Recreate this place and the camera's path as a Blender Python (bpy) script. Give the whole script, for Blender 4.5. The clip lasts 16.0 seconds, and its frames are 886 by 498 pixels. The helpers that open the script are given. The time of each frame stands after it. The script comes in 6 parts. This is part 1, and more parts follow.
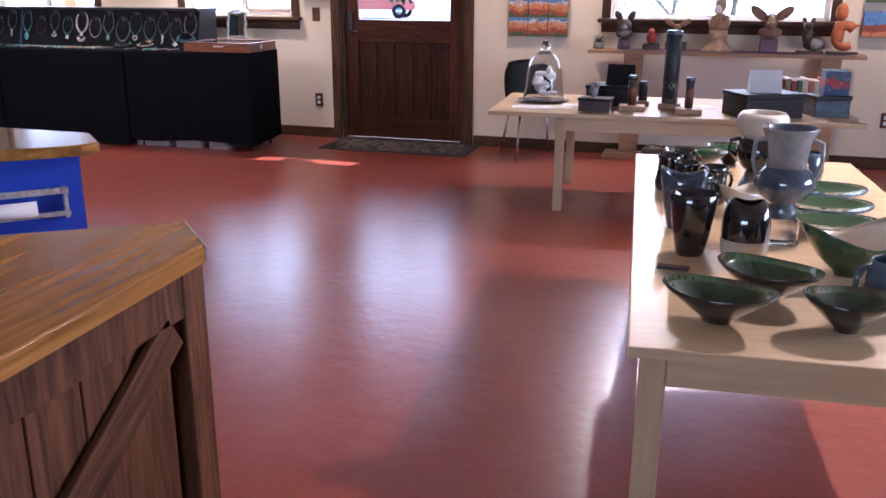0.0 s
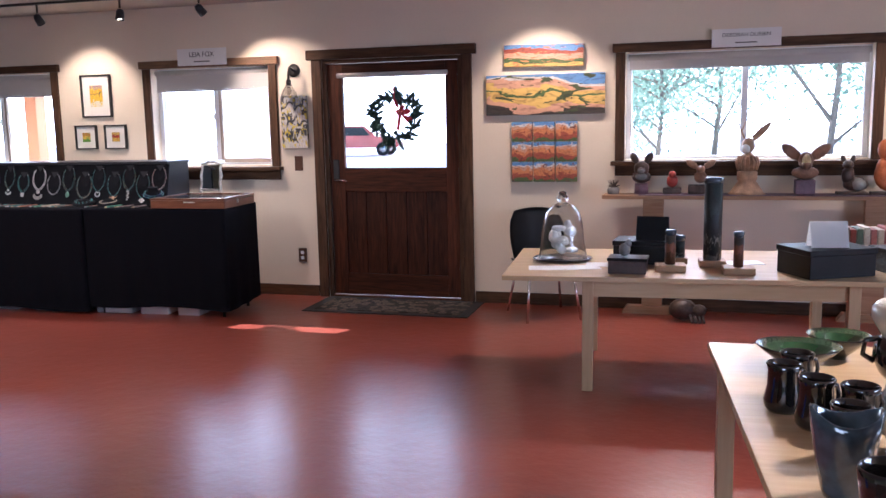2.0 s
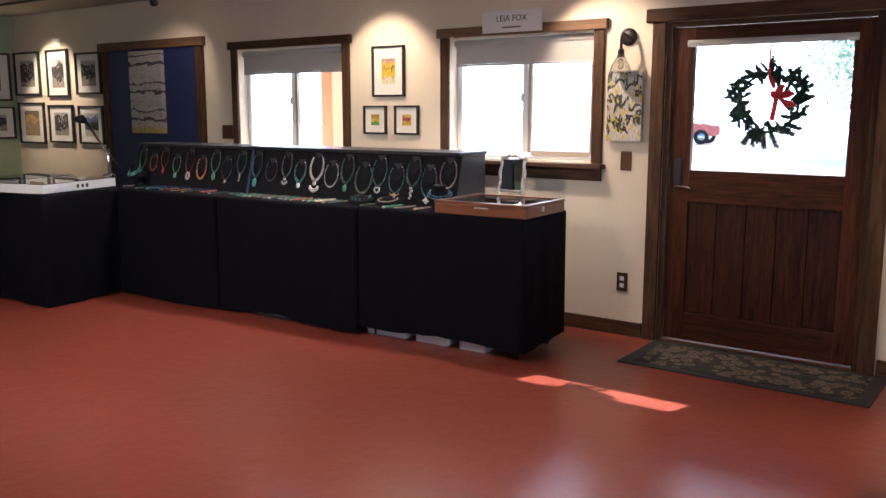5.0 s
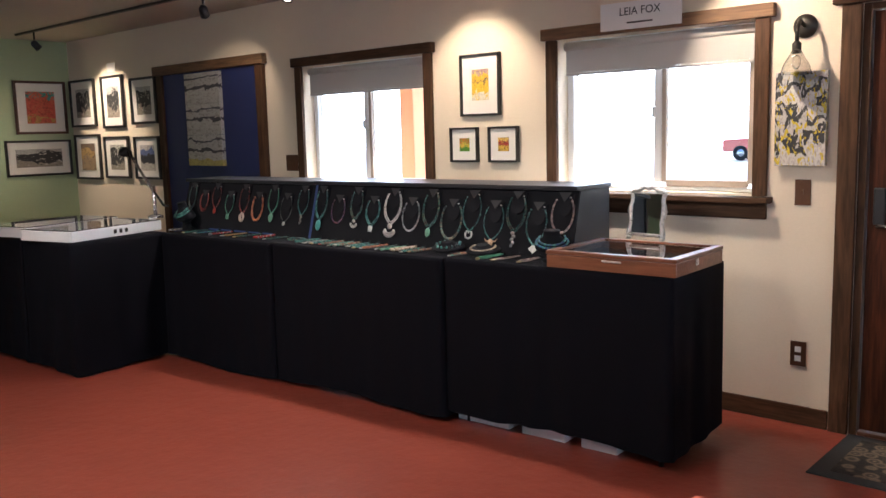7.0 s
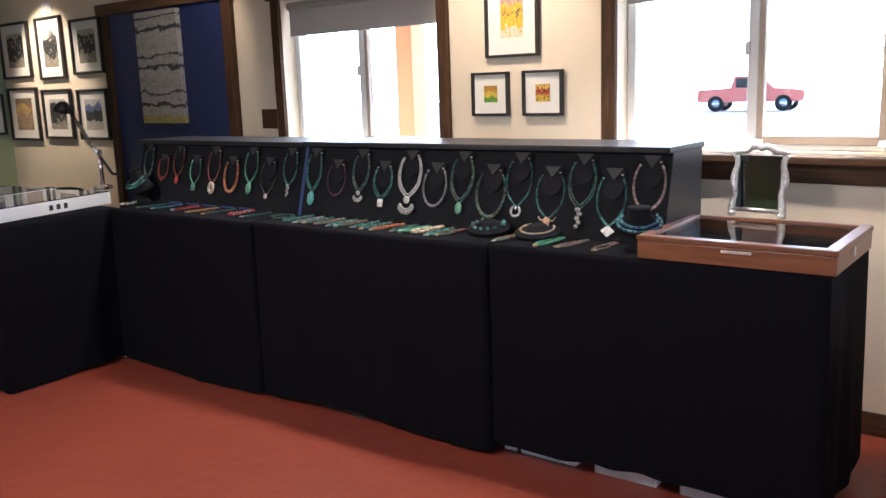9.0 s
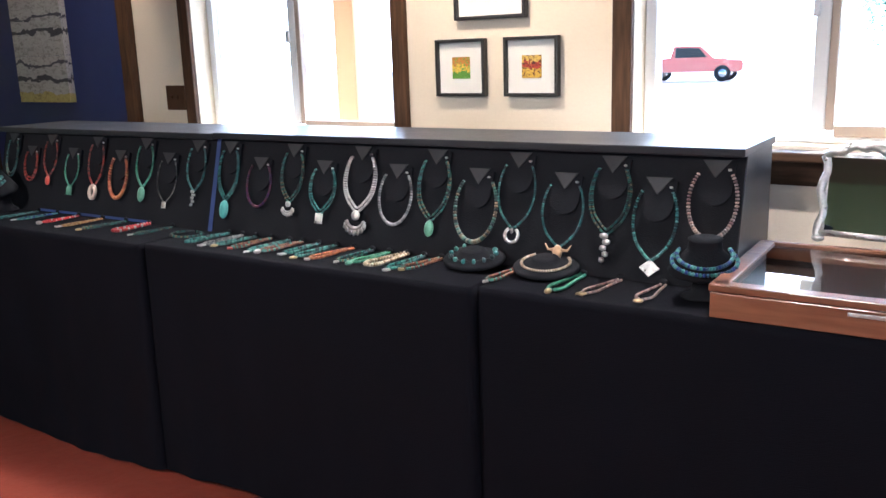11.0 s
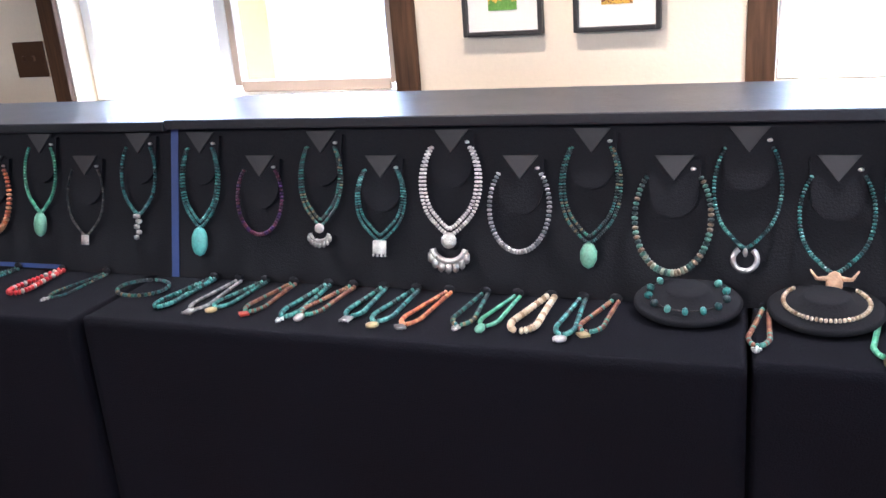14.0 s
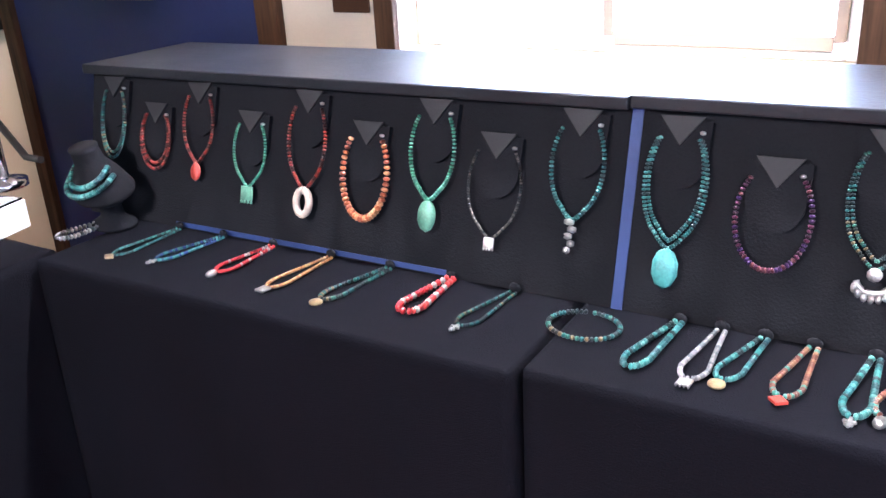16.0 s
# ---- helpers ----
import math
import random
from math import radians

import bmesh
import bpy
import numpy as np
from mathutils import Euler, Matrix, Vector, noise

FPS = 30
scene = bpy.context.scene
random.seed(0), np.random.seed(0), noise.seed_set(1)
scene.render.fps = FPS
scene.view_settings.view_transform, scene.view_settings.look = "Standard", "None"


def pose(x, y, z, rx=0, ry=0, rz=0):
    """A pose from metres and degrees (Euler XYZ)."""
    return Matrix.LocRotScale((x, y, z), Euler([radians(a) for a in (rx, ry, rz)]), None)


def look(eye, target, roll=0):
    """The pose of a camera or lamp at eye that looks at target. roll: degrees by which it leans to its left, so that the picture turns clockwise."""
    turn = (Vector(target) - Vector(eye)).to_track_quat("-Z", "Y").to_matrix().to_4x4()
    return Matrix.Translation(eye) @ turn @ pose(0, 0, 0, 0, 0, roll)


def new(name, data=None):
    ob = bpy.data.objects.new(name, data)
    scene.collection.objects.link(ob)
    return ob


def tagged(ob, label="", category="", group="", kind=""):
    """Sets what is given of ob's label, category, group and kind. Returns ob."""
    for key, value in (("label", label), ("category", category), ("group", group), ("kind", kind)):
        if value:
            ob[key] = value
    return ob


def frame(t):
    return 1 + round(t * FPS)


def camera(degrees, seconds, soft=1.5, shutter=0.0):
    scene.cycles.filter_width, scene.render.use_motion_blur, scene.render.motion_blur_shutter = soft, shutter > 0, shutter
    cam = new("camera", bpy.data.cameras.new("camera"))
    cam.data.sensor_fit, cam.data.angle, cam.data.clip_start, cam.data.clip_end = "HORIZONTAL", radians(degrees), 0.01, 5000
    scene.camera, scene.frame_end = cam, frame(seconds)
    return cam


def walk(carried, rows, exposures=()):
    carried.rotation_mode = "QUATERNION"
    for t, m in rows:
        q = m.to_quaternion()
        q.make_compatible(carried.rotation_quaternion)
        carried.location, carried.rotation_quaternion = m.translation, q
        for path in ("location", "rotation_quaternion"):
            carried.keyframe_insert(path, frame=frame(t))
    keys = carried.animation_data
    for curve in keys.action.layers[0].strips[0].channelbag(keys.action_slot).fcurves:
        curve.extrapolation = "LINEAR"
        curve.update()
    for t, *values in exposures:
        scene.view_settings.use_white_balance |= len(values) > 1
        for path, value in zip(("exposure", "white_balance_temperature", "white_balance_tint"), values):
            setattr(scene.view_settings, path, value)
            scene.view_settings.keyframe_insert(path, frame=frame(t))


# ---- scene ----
cam = camera(54.6, 16.0)
PATH = [
    (0, (0.025, 1.409, 1.517), (-0.631, 3.549, 0.833), 0.3),
    (0.5, (0.035, 1.659, 1.544), (-0.542, 3.866, 1.021), 1.3),
    (1, (-0.035, 1.885, 1.574), (-0.596, 4.116, 1.14), 1.5),
    (1.5, (-0.22, 2.118, 1.596), (-0.772, 4.362, 1.23), -0.8),
    (2, (-0.378, 2.321, 1.588), (-1.018, 4.547, 1.247), -1.1),
    (2.5, (-0.523, 2.616, 1.596), (-1.282, 4.805, 1.272), -0.2),
    (3, (-0.714, 2.882, 1.615), (-1.565, 5.031, 1.253), 0.2),
    (3.5, (-0.893, 3.144, 1.63), (-1.809, 5.265, 1.258), -0.7),
    (4, (-0.954, 3.43, 1.594), (-2.06, 5.467, 1.281), -0.1),
    (4.5, (-1.122, 3.701, 1.587), (-2.409, 5.627, 1.257), 0.7),
    (5, (-1.316, 3.97, 1.594), (-2.677, 5.837, 1.219), 0.0),
    (7.5, (-2.479, 5.175, 1.595), (-4.054, 6.876, 1.273), -1.2),
    (8, (-2.741, 5.319, 1.601), (-4.303, 7.016, 1.214), -0.6),
    (8.5, (-3.01, 5.451, 1.585), (-4.521, 7.188, 1.165), -1.9),
    (9, (-3.217, 5.627, 1.567), (-4.68, 7.399, 1.129), -2.0),
    (11.5, (-4.156, 6.574, 1.578), (-5.408, 8.472, 1.026), -2.8),
    (12, (-4.347, 6.702, 1.579), (-5.499, 8.651, 0.991), -4.2),
    (12.5, (-4.555, 6.775, 1.584), (-5.581, 8.784, 0.962), -5.0),
    (13, (-4.728, 6.84, 1.589), (-5.699, 8.87, 0.948), -4.1),
    (13.5, (-4.939, 6.926, 1.592), (-5.875, 8.965, 0.922), -3.5),
    (14, (-5.183, 6.96, 1.606), (-6.048, 9.007, 0.872), -4.5),
    (14.5, (-5.423, 6.97, 1.611), (-6.25, 9.014, 0.828), -4.8),
    (15, (-5.612, 7.007, 1.637), (-6.553, 8.989, 0.823), -3.7),
    (15.5, (-5.808, 7.143, 1.626), (-6.931, 9.025, 0.81), -3.3),
    (16, (-6.017, 7.22, 1.618), (-7.247, 9.013, 0.753), -3.4),
]
walk(cam, [(t, look(eye, target, roll)) for t, eye, target, roll in PATH],
     [(0.0, 2.08, 5350, 27), (2.5, 1.85, 5400, 22), (5.0, 1.9, 5850, 15), (9.0, 2.12, 5600, 13), (11.5, 2.5, 5250, 12), (13.5, 2.7, 5150, 15), (15.0, 3.05, 5200, 18), (16.0, 3.5, 5100, 20)])

# ---- world, sun, lamps ----
world = bpy.data.worlds.new("sky")
scene.world = world
world.use_nodes = True
wn = world.node_tree.nodes
sky = wn.new("ShaderNodeTexSky")
sky.sky_type, sky.sun_disc = "NISHITA", False
SUN = Vector((0.37, 1.02, 1.0)).normalized()
sky.sun_elevation = math.asin(SUN.z)
sky.sun_rotation = math.atan2(SUN.x, SUN.y)
world.node_tree.links.new(sky.outputs[0], wn["Background"].inputs[0])
wn["Background"].inputs[1].default_value = 0.15
sun = new("sun", bpy.data.lights.new("sun", "SUN"))
sun.data.energy, sun.data.angle, sun.data.color = 5.0, radians(0.5), (1, 0.95, 0.86)
sun.matrix_world = look(SUN * 30, (0, 0, 0))


def area(name, x, y, z, aim, w, h, watts, color):
    ob = new(name, bpy.data.lights.new(name, "AREA"))
    ob.data.shape, ob.data.size, ob.data.size_y, ob.data.energy, ob.data.color = "RECTANGLE", w, h, watts, color
    ob.matrix_world = look((x, y, z), aim)


def spot(x, y, z, aim, watts, angle, color=(1, 0.78, 0.54), soft=0.03, blend=0.6):
    ob = new("spot_light", bpy.data.lights.new("spot_light", "SPOT"))
    ob.data.energy, ob.data.spot_size, ob.data.spot_blend = watts, radians(angle), blend
    ob.data.color, ob.data.shadow_soft_size = color, soft
    ob.matrix_world = look((x, y, z), aim)


DAY = (0.72, 0.85, 1.0)
# added fill lamps, cool as daylight, in openings of unseen walls
area("window_light", 3.9, 4.5, 1.5, (0, 4.0, 0.2), 2.3, 1.1, 26, DAY)
area("window_light", -1.0, -2.4, 1.5, (-1.0, 4.0, 0.4), 2.9, 1.1, 17, DAY)

# ---- materials ----
def nodes_of(name):
    m = bpy.data.materials.new(name)
    m.use_nodes = True
    t = m.node_tree
    return m, t, t.nodes["Principled BSDF"]


def ramp_node(t, fac, stops, mode="LINEAR"):
    r = t.nodes.new("ShaderNodeValToRGB")
    r.color_ramp.interpolation = mode
    while len(r.color_ramp.elements) < len(stops):
        r.color_ramp.elements.new(0.5)
    for e, (p, c) in zip(r.color_ramp.elements, stops):
        e.position, e.color = p, (*c, 1)
    t.links.new(fac, r.inputs[0])
    return r.outputs[0]


def noise_node(t, scale, detail=4, stretch=None, distort=0.0, space="Object"):
    co = t.nodes.new("ShaderNodeTexCoord").outputs[space]
    if stretch:
        mp = t.nodes.new("ShaderNodeMapping")
        mp.inputs["Scale"].default_value = stretch
        t.links.new(co, mp.inputs[0])
        co = mp.outputs[0]
    n = t.nodes.new("ShaderNodeTexNoise")
    n.inputs["Scale"].default_value, n.inputs["Detail"].default_value = scale, detail
    n.inputs["Distortion"].default_value = distort
    t.links.new(co, n.inputs["Vector"])
    return n.outputs["Fac"]


def mix_node(t, fac, a, b, kind="MIX"):
    m = t.nodes.new("ShaderNodeMix")
    m.data_type, m.blend_type = "RGBA", kind
    for val, slot in ((fac, 0), (a, 6), (b, 7)):
        if hasattr(val, "is_linked"):
            t.links.new(val, m.inputs[slot])
        else:
            m.inputs[slot].default_value = val if slot == 0 else (*val, 1)
    return m.outputs[2]


def bump_node(t, b, height, strength, dist=0.01):
    n = t.nodes.new("ShaderNodeBump")
    n.inputs["Strength"].default_value, n.inputs["Distance"].default_value = strength, dist
    t.links.new(height, n.inputs["Height"])
    t.links.new(n.outputs[0], b.inputs["Normal"])


def shade(c, k):
    return tuple(min(1, v * k) for v in c)


def plain(name, c, rough=0.5, metal=0.0, big=3.0, fine=60.0, vary=0.15, bump=0.1, coat=0.0, space="Object"):
    m, t, b = nodes_of(name)
    n1, n2 = noise_node(t, big, space=space), noise_node(t, fine, space=space)
    c1 = ramp_node(t, n1, [(0.3, shade(c, 1 - vary)), (0.7, shade(c, 1 + vary))])
    c2 = mix_node(t, 0.35, c1, ramp_node(t, n2, [(0.3, shade(c, 1 - vary)), (0.7, shade(c, 1 + vary))]))
    t.links.new(c2, b.inputs["Base Color"])
    b.inputs["Metallic"].default_value = metal
    r = t.nodes.new("ShaderNodeMapRange")
    r.inputs["To Min"].default_value, r.inputs["To Max"].default_value = max(0.02, rough - 0.08), min(1, rough + 0.08)
    t.links.new(n1, r.inputs["Value"])
    t.links.new(r.outputs[0], b.inputs["Roughness"])
    b.inputs["Coat Weight"].default_value = coat
    if bump:
        bump_node(t, b, n2, bump)
    return m


def wood(name, dark, light, rough=0.5, axis="z", scale=1.0, coat=0.0, bump=0.25):
    m, t, b = nodes_of(name)
    st = {"x": (1.2, 14, 14), "y": (14, 1.2, 14), "z": (14, 14, 1.2)}[axis]
    st = tuple(v * scale for v in st)
    g = noise_node(t, 1.5, 8, st, 1.2)
    w = noise_node(t, 6.0, 6, st, 0.3)
    info = t.nodes.new("ShaderNodeObjectInfo").outputs["Random"]
    c = mix_node(t, 0.35, ramp_node(t, g, [(0.3, dark), (0.5, tuple((p + q) / 2 for p, q in zip(dark, light))), (0.7, light)]),
                 ramp_node(t, w, [(0.35, dark), (0.65, light)]))
    c = mix_node(t, 0.5, c, ramp_node(t, info, [(0, (0.55, 0.55, 0.55)), (1, (1, 1, 1))]), "MULTIPLY")
    t.links.new(c, b.inputs["Base Color"])
    b.inputs["Roughness"].default_value, b.inputs["Coat Weight"].default_value = rough, coat
    bump_node(t, b, w, bump, 0.004)
    return m


def island(name, stops, rough=0.35, metal=0.0, coat=0.0):
    m, t, b = nodes_of(name)
    g = t.nodes.new("ShaderNodeNewGeometry").outputs["Random Per Island"]
    c = ramp_node(t, g, [(i / len(stops), s) for i, s in enumerate(stops)], "CONSTANT")
    c = mix_node(t, 0.4, c, ramp_node(t, noise_node(t, 220, 3), [(0.3, (0.35, 0.35, 0.35)), (0.65, (1, 1, 1))]), "MULTIPLY")
    t.links.new(c, b.inputs["Base Color"])
    b.inputs["Roughness"].default_value, b.inputs["Metallic"].default_value = rough, metal
    b.inputs["Coat Weight"].default_value = coat
    return m


def painted(name, stops, warp=0.6, scale=4.0, seed=0.0, blobs=None, thr=0.6):
    """A painted picture: colour bands up the panel, broken by noise."""
    m, t, b = nodes_of(name)
    tc = t.nodes.new("ShaderNodeTexCoord").outputs["Generated"]
    mp = t.nodes.new("ShaderNodeMapping")
    mp.inputs["Location"].default_value = (seed, seed * 0.7, seed * 1.3)
    t.links.new(tc, mp.inputs[0])
    n = t.nodes.new("ShaderNodeTexNoise")
    n.inputs["Scale"].default_value, n.inputs["Detail"].default_value, n.inputs["Distortion"].default_value = scale, 5, 0.8
    t.links.new(mp.outputs[0], n.inputs["Vector"])
    sep = t.nodes.new("ShaderNodeSeparateXYZ")
    t.links.new(tc, sep.inputs[0])
    ma = t.nodes.new("ShaderNodeMath")
    ma.operation = "MULTIPLY_ADD"
    t.links.new(n.outputs["Fac"], ma.inputs[0])
    ma.inputs[1].default_value = warp
    t.links.new(sep.outputs["Z"], ma.inputs[2])
    mb = t.nodes.new("ShaderNodeMath")
    mb.operation = "SUBTRACT"
    t.links.new(ma.outputs[0], mb.inputs[0])
    mb.inputs[1].default_value = warp * 0.5
    c = ramp_node(t, mb.outputs[0], stops, "CONSTANT")
    if blobs:
        n2 = t.nodes.new("ShaderNodeTexNoise")
        n2.inputs["Scale"].default_value, n2.inputs["Detail"].default_value, n2.inputs["Distortion"].default_value = scale * 2.2, 4, 1.5
        t.links.new(mp.outputs[0], n2.inputs["Vector"])
        st = t.nodes.new("ShaderNodeMath")
        st.operation = "GREATER_THAN"
        st.inputs[1].default_value = thr
        t.links.new(n2.outputs["Fac"], st.inputs[0])
        c = mix_node(t, st.outputs[0], c, blobs)
    n3 = t.nodes.new("ShaderNodeTexNoise")
    n3.inputs["Scale"].default_value, n3.inputs["Detail"].default_value, n3.inputs["Distortion"].default_value = scale * 6, 6, 1.0
    t.links.new(mp.outputs[0], n3.inputs["Vector"])
    c = mix_node(t, 0.6, c, ramp_node(t, n3.outputs["Fac"], [(0.36, (0.30, 0.26, 0.25)), (0.48, (0.85, 0.83, 0.80)), (0.64, (1, 1, 1))]), "MULTIPLY")
    t.links.new(c, b.inputs["Base Color"])
    b.inputs["Roughness"].default_value = 0.5
    bump_node(t, b, n3.outputs["Fac"], 0.15, 0.003)
    return m


M = {}
M["wall"] = plain("wall_paint", (0.74, 0.64, 0.50), 0.8, 0, 1.2, 90, 0.04, 0.12)
M["green_wall"] = plain("green_wall_paint", (0.42, 0.50, 0.30), 0.8, 0, 1.2, 90, 0.05, 0.12)
M["ceiling"] = plain("ceiling_paint", (0.50, 0.45, 0.38), 0.9, 0, 1.0, 120, 0.05, 0.15)
M["wood_trim"] = wood("dark_trim_wood", (0.035, 0.018, 0.010), (0.13, 0.065, 0.032), 0.6, "z")
M["wood_trim_x"] = wood("dark_trim_wood_level", (0.035, 0.018, 0.010), (0.13, 0.065, 0.032), 0.6, "x")
M["barn_x"] = wood("weathered_trim_wood", (0.07, 0.035, 0.016), (0.24, 0.13, 0.06), 0.7, "x")
M["door_wood"] = wood("door_wood", (0.012, 0.0035, 0.0018), (0.105, 0.030, 0.011), 0.55, "z", 1, 0.0)
M["door_wood_x"] = wood("door_wood_level", (0.012, 0.0035, 0.0018), (0.105, 0.030, 0.011), 0.55, "x", 1, 0.0)
M["door_panel"] = wood("door_panel_wood", (0.007, 0.002, 0.0012), (0.085, 0.025, 0.010), 0.5, "z", 1.3, 0.1)
M["birch"] = wood("birch_wood", (0.56, 0.37, 0.18), (0.70, 0.50, 0.27), 0.42, "x", 0.6, 0.1, 0.05)
M["birch_leg"] = wood("birch_leg_wood", (0.52, 0.345, 0.165), (0.66, 0.46, 0.245), 0.45, "z", 0.6, 0.1, 0.05)
M["pine"] = wood("pine_wood", (0.34, 0.18, 0.09), (0.52, 0.32, 0.17), 0.5, "x")
M["slab"] = wood("varnished_slab_wood", (0.12, 0.045, 0.011), (0.46, 0.22, 0.055), 0.22, "y", 0.45, 0.5, 0.08)
M["barn"] = wood("reclaimed_barn_wood", (0.036, 0.013, 0.006), (0.19, 0.076, 0.033), 0.7, "z", 0.9, 0, 0.5)
M["cherry"] = wood("cherry_box_wood", (0.16, 0.055, 0.025), (0.31, 0.125, 0.06), 0.35, "x", 1, 0.3)
M["cloth"] = plain("black_cloth", (0.0031, 0.0033, 0.0058), 0.85, 0, 4, 300, 0.25, 0.3)
M["velvet"] = plain("black_velvet", (0.0125, 0.0127, 0.0148), 0.95, 0, 5, 250, 0.2, 0.2)
for _k in ("cloth", "velvet"):
    M[_k].node_tree.nodes["Principled BSDF"].inputs["Specular IOR Level"].default_value = 0.12
M["black_board"] = plain("black_painted_board", (0.016, 0.017, 0.021), 0.38, 0, 5, 120, 0.3, 0.12)
M["card_black"] = plain("black_card", (0.020, 0.020, 0.021), 0.7, 0, 6, 150, 0.15, 0.1)
M["black_frame"] = plain("black_frame", (0.018, 0.015, 0.013), 0.4, 0, 6, 150, 0.2, 0.05)
M["brown_frame"] = wood("brown_frame_wood", (0.045, 0.018, 0.010), (0.12, 0.05, 0.025), 0.45, "x")
M["mount"] = plain("mount_card", (0.78, 0.75, 0.69), 0.7, 0, 4, 200, 0.03, 0.05)
M["white"] = plain("white_plastic", (0.78, 0.78, 0.77), 0.4, 0, 4, 100, 0.04, 0.02)
# darker copy of the white vinyl, with shade put into the colour
M["sash"] = plain("shaded_white_vinyl", (0.42, 0.34, 0.27), 0.45, 0, 4, 100, 0.05, 0.02)
M["shade"] = plain("roller_blind_fabric", (0.50, 0.48, 0.45), 0.85, 0, 3, 260, 0.04, 0.15)
M["paper"] = plain("paper", (0.76, 0.75, 0.73), 0.7, 0, 5, 200, 0.04, 0.03)
M["black"] = plain("black_plastic", (0.018, 0.018, 0.019), 0.45, 0, 6, 150, 0.2, 0.05)
M["blue"] = plain("blue_paint", (0.018, 0.028, 0.115), 0.6, 0, 2.5, 80, 0.12, 0.08)
M["bright_blue"] = plain("bright_blue_paint", (0.012, 0.05, 0.40), 0.5, 0, 2.5, 80, 0.1, 0.08)
M["brown_plate"] = plain("brown_plate_metal", (0.11, 0.052, 0.028), 0.4, 0.5, 8, 120, 0.15, 0.04)
M["chrome"] = plain("chrome", (0.75, 0.75, 0.76), 0.16, 1.0, 6, 120, 0.05, 0.02)
M["iron"] = plain("dark_metal", (0.05, 0.045, 0.04), 0.4, 0.8, 6, 120, 0.2, 0.04)
M["silver"] = plain("tarnished_silver", (0.62, 0.60, 0.56), 0.3, 0.9, 60, 300, 0.35, 0.3)
M["bronze"] = plain("antique_gold", (0.55, 0.42, 0.22), 0.4, 0.7, 60, 300, 0.3, 0.3)
M["turq"] = plain("turquoise_stone", (0.09, 0.32, 0.29), 0.35, 0, 60, 250, 0.35, 0.15)
M["green_stone"] = plain("green_stone", (0.13, 0.30, 0.20), 0.35, 0, 60, 250, 0.4, 0.15)
M["red_stone"] = plain("red_stone", (0.42, 0.06, 0.04), 0.35, 0, 60, 250, 0.3, 0.15)
M["glaze_black"] = plain("black_glaze", (0.016, 0.013, 0.012), 0.10, 0, 9, 60, 0.5, 0.03, 1.0)
M["glaze_green"] = plain("green_glaze", (0.022, 0.060, 0.024), 0.12, 0, 9, 40, 0.45, 0.03, 1.0)
M["glaze_blue"] = plain("blue_grey_glaze", (0.055, 0.080, 0.105), 0.12, 0, 7, 40, 0.5, 0.03, 1.0)
M["glaze_grey"] = plain("grey_glaze", (0.22, 0.22, 0.21), 0.18, 0, 7, 40, 0.35, 0.03, 0.8)
M["glaze_cream"] = plain("cream_glaze", (0.58, 0.52, 0.42), 0.22, 0, 7, 40, 0.15, 0.03, 0.6)
M["bronze_dark"] = plain("patinated_clay", (0.075, 0.05, 0.038), 0.45, 0.2, 14, 60, 0.6, 0.5)
M["clay"] = plain("brown_clay", (0.27, 0.14, 0.08), 0.6, 0, 16, 80, 0.4, 0.5)
M["tan_clay"] = plain("tan_clay", (0.50, 0.31, 0.18), 0.6, 0, 16, 80, 0.4, 0.5)
M["rust"] = plain("orange_clay", (0.48, 0.13, 0.035), 0.55, 0, 12, 80, 0.3, 0.4)
M["mauve"] = plain("mauve_clay", (0.17, 0.10, 0.13), 0.5, 0, 12, 80, 0.35, 0.4)
M["concrete"] = plain("outdoor_ground", (0.60, 0.56, 0.50), 0.9, 0, 0.4, 20, 0.12, 0.2)
M["bark"] = plain("tree_bark", (0.30, 0.25, 0.20), 0.9, 0, 6, 40, 0.3, 0.5)
M["porch"] = plain("orange_post_paint", (0.48, 0.22, 0.12), 0.7, 0, 3, 60, 0.12, 0.1)
M["roof"] = plain("porch_roof_board", (0.35, 0.28, 0.22), 0.8, 0, 3, 60, 0.12, 0.1)
M["car_red"] = plain("red_car_paint", (0.58, 0.09, 0.08), 0.25, 0, 3, 60, 0.05, 0.0, 1.0)
M["tyre"] = plain("tyre_rubber", (0.02, 0.02, 0.021), 0.85, 0, 8, 60, 0.15, 0.1)
M["needles"] = island("wreath_needles", [(0.022, 0.065, 0.035), (0.045, 0.10, 0.06), (0.014, 0.04, 0.025)], 0.6)
M["leaf"] = island("tree_leaves", [(0.10, 0.20, 0.12), (0.14, 0.25, 0.16), (0.09, 0.17, 0.11), (0.17, 0.27, 0.19)], 0.55)
_t = M["leaf"].node_tree
_tr, _mx = _t.nodes.new("ShaderNodeBsdfTranslucent"), _t.nodes.new("ShaderNodeMixShader")
_tr.inputs[0].default_value = (0.50, 0.68, 0.52, 1)
_mx.inputs[0].default_value = 0.5
_t.links.new(_t.nodes["Principled BSDF"].outputs[0], _mx.inputs[1])
_t.links.new(_tr.outputs[0], _mx.inputs[2])
_t.links.new(_mx.outputs[0], _t.nodes["Material Output"].inputs[0])
M["ribbon"] = plain("red_ribbon", (0.42, 0.015, 0.02), 0.4, 0, 12, 120, 0.2, 0.1)
# emissive backdrop, added to whiten the windows and light the room
M["backdrop_glow"], _t, _b = nodes_of("bright_hazy_distance")
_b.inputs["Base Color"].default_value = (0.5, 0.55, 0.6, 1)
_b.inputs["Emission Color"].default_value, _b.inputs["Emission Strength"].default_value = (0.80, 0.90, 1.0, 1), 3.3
M["lit"], _t, _b = nodes_of("lit_bulb")
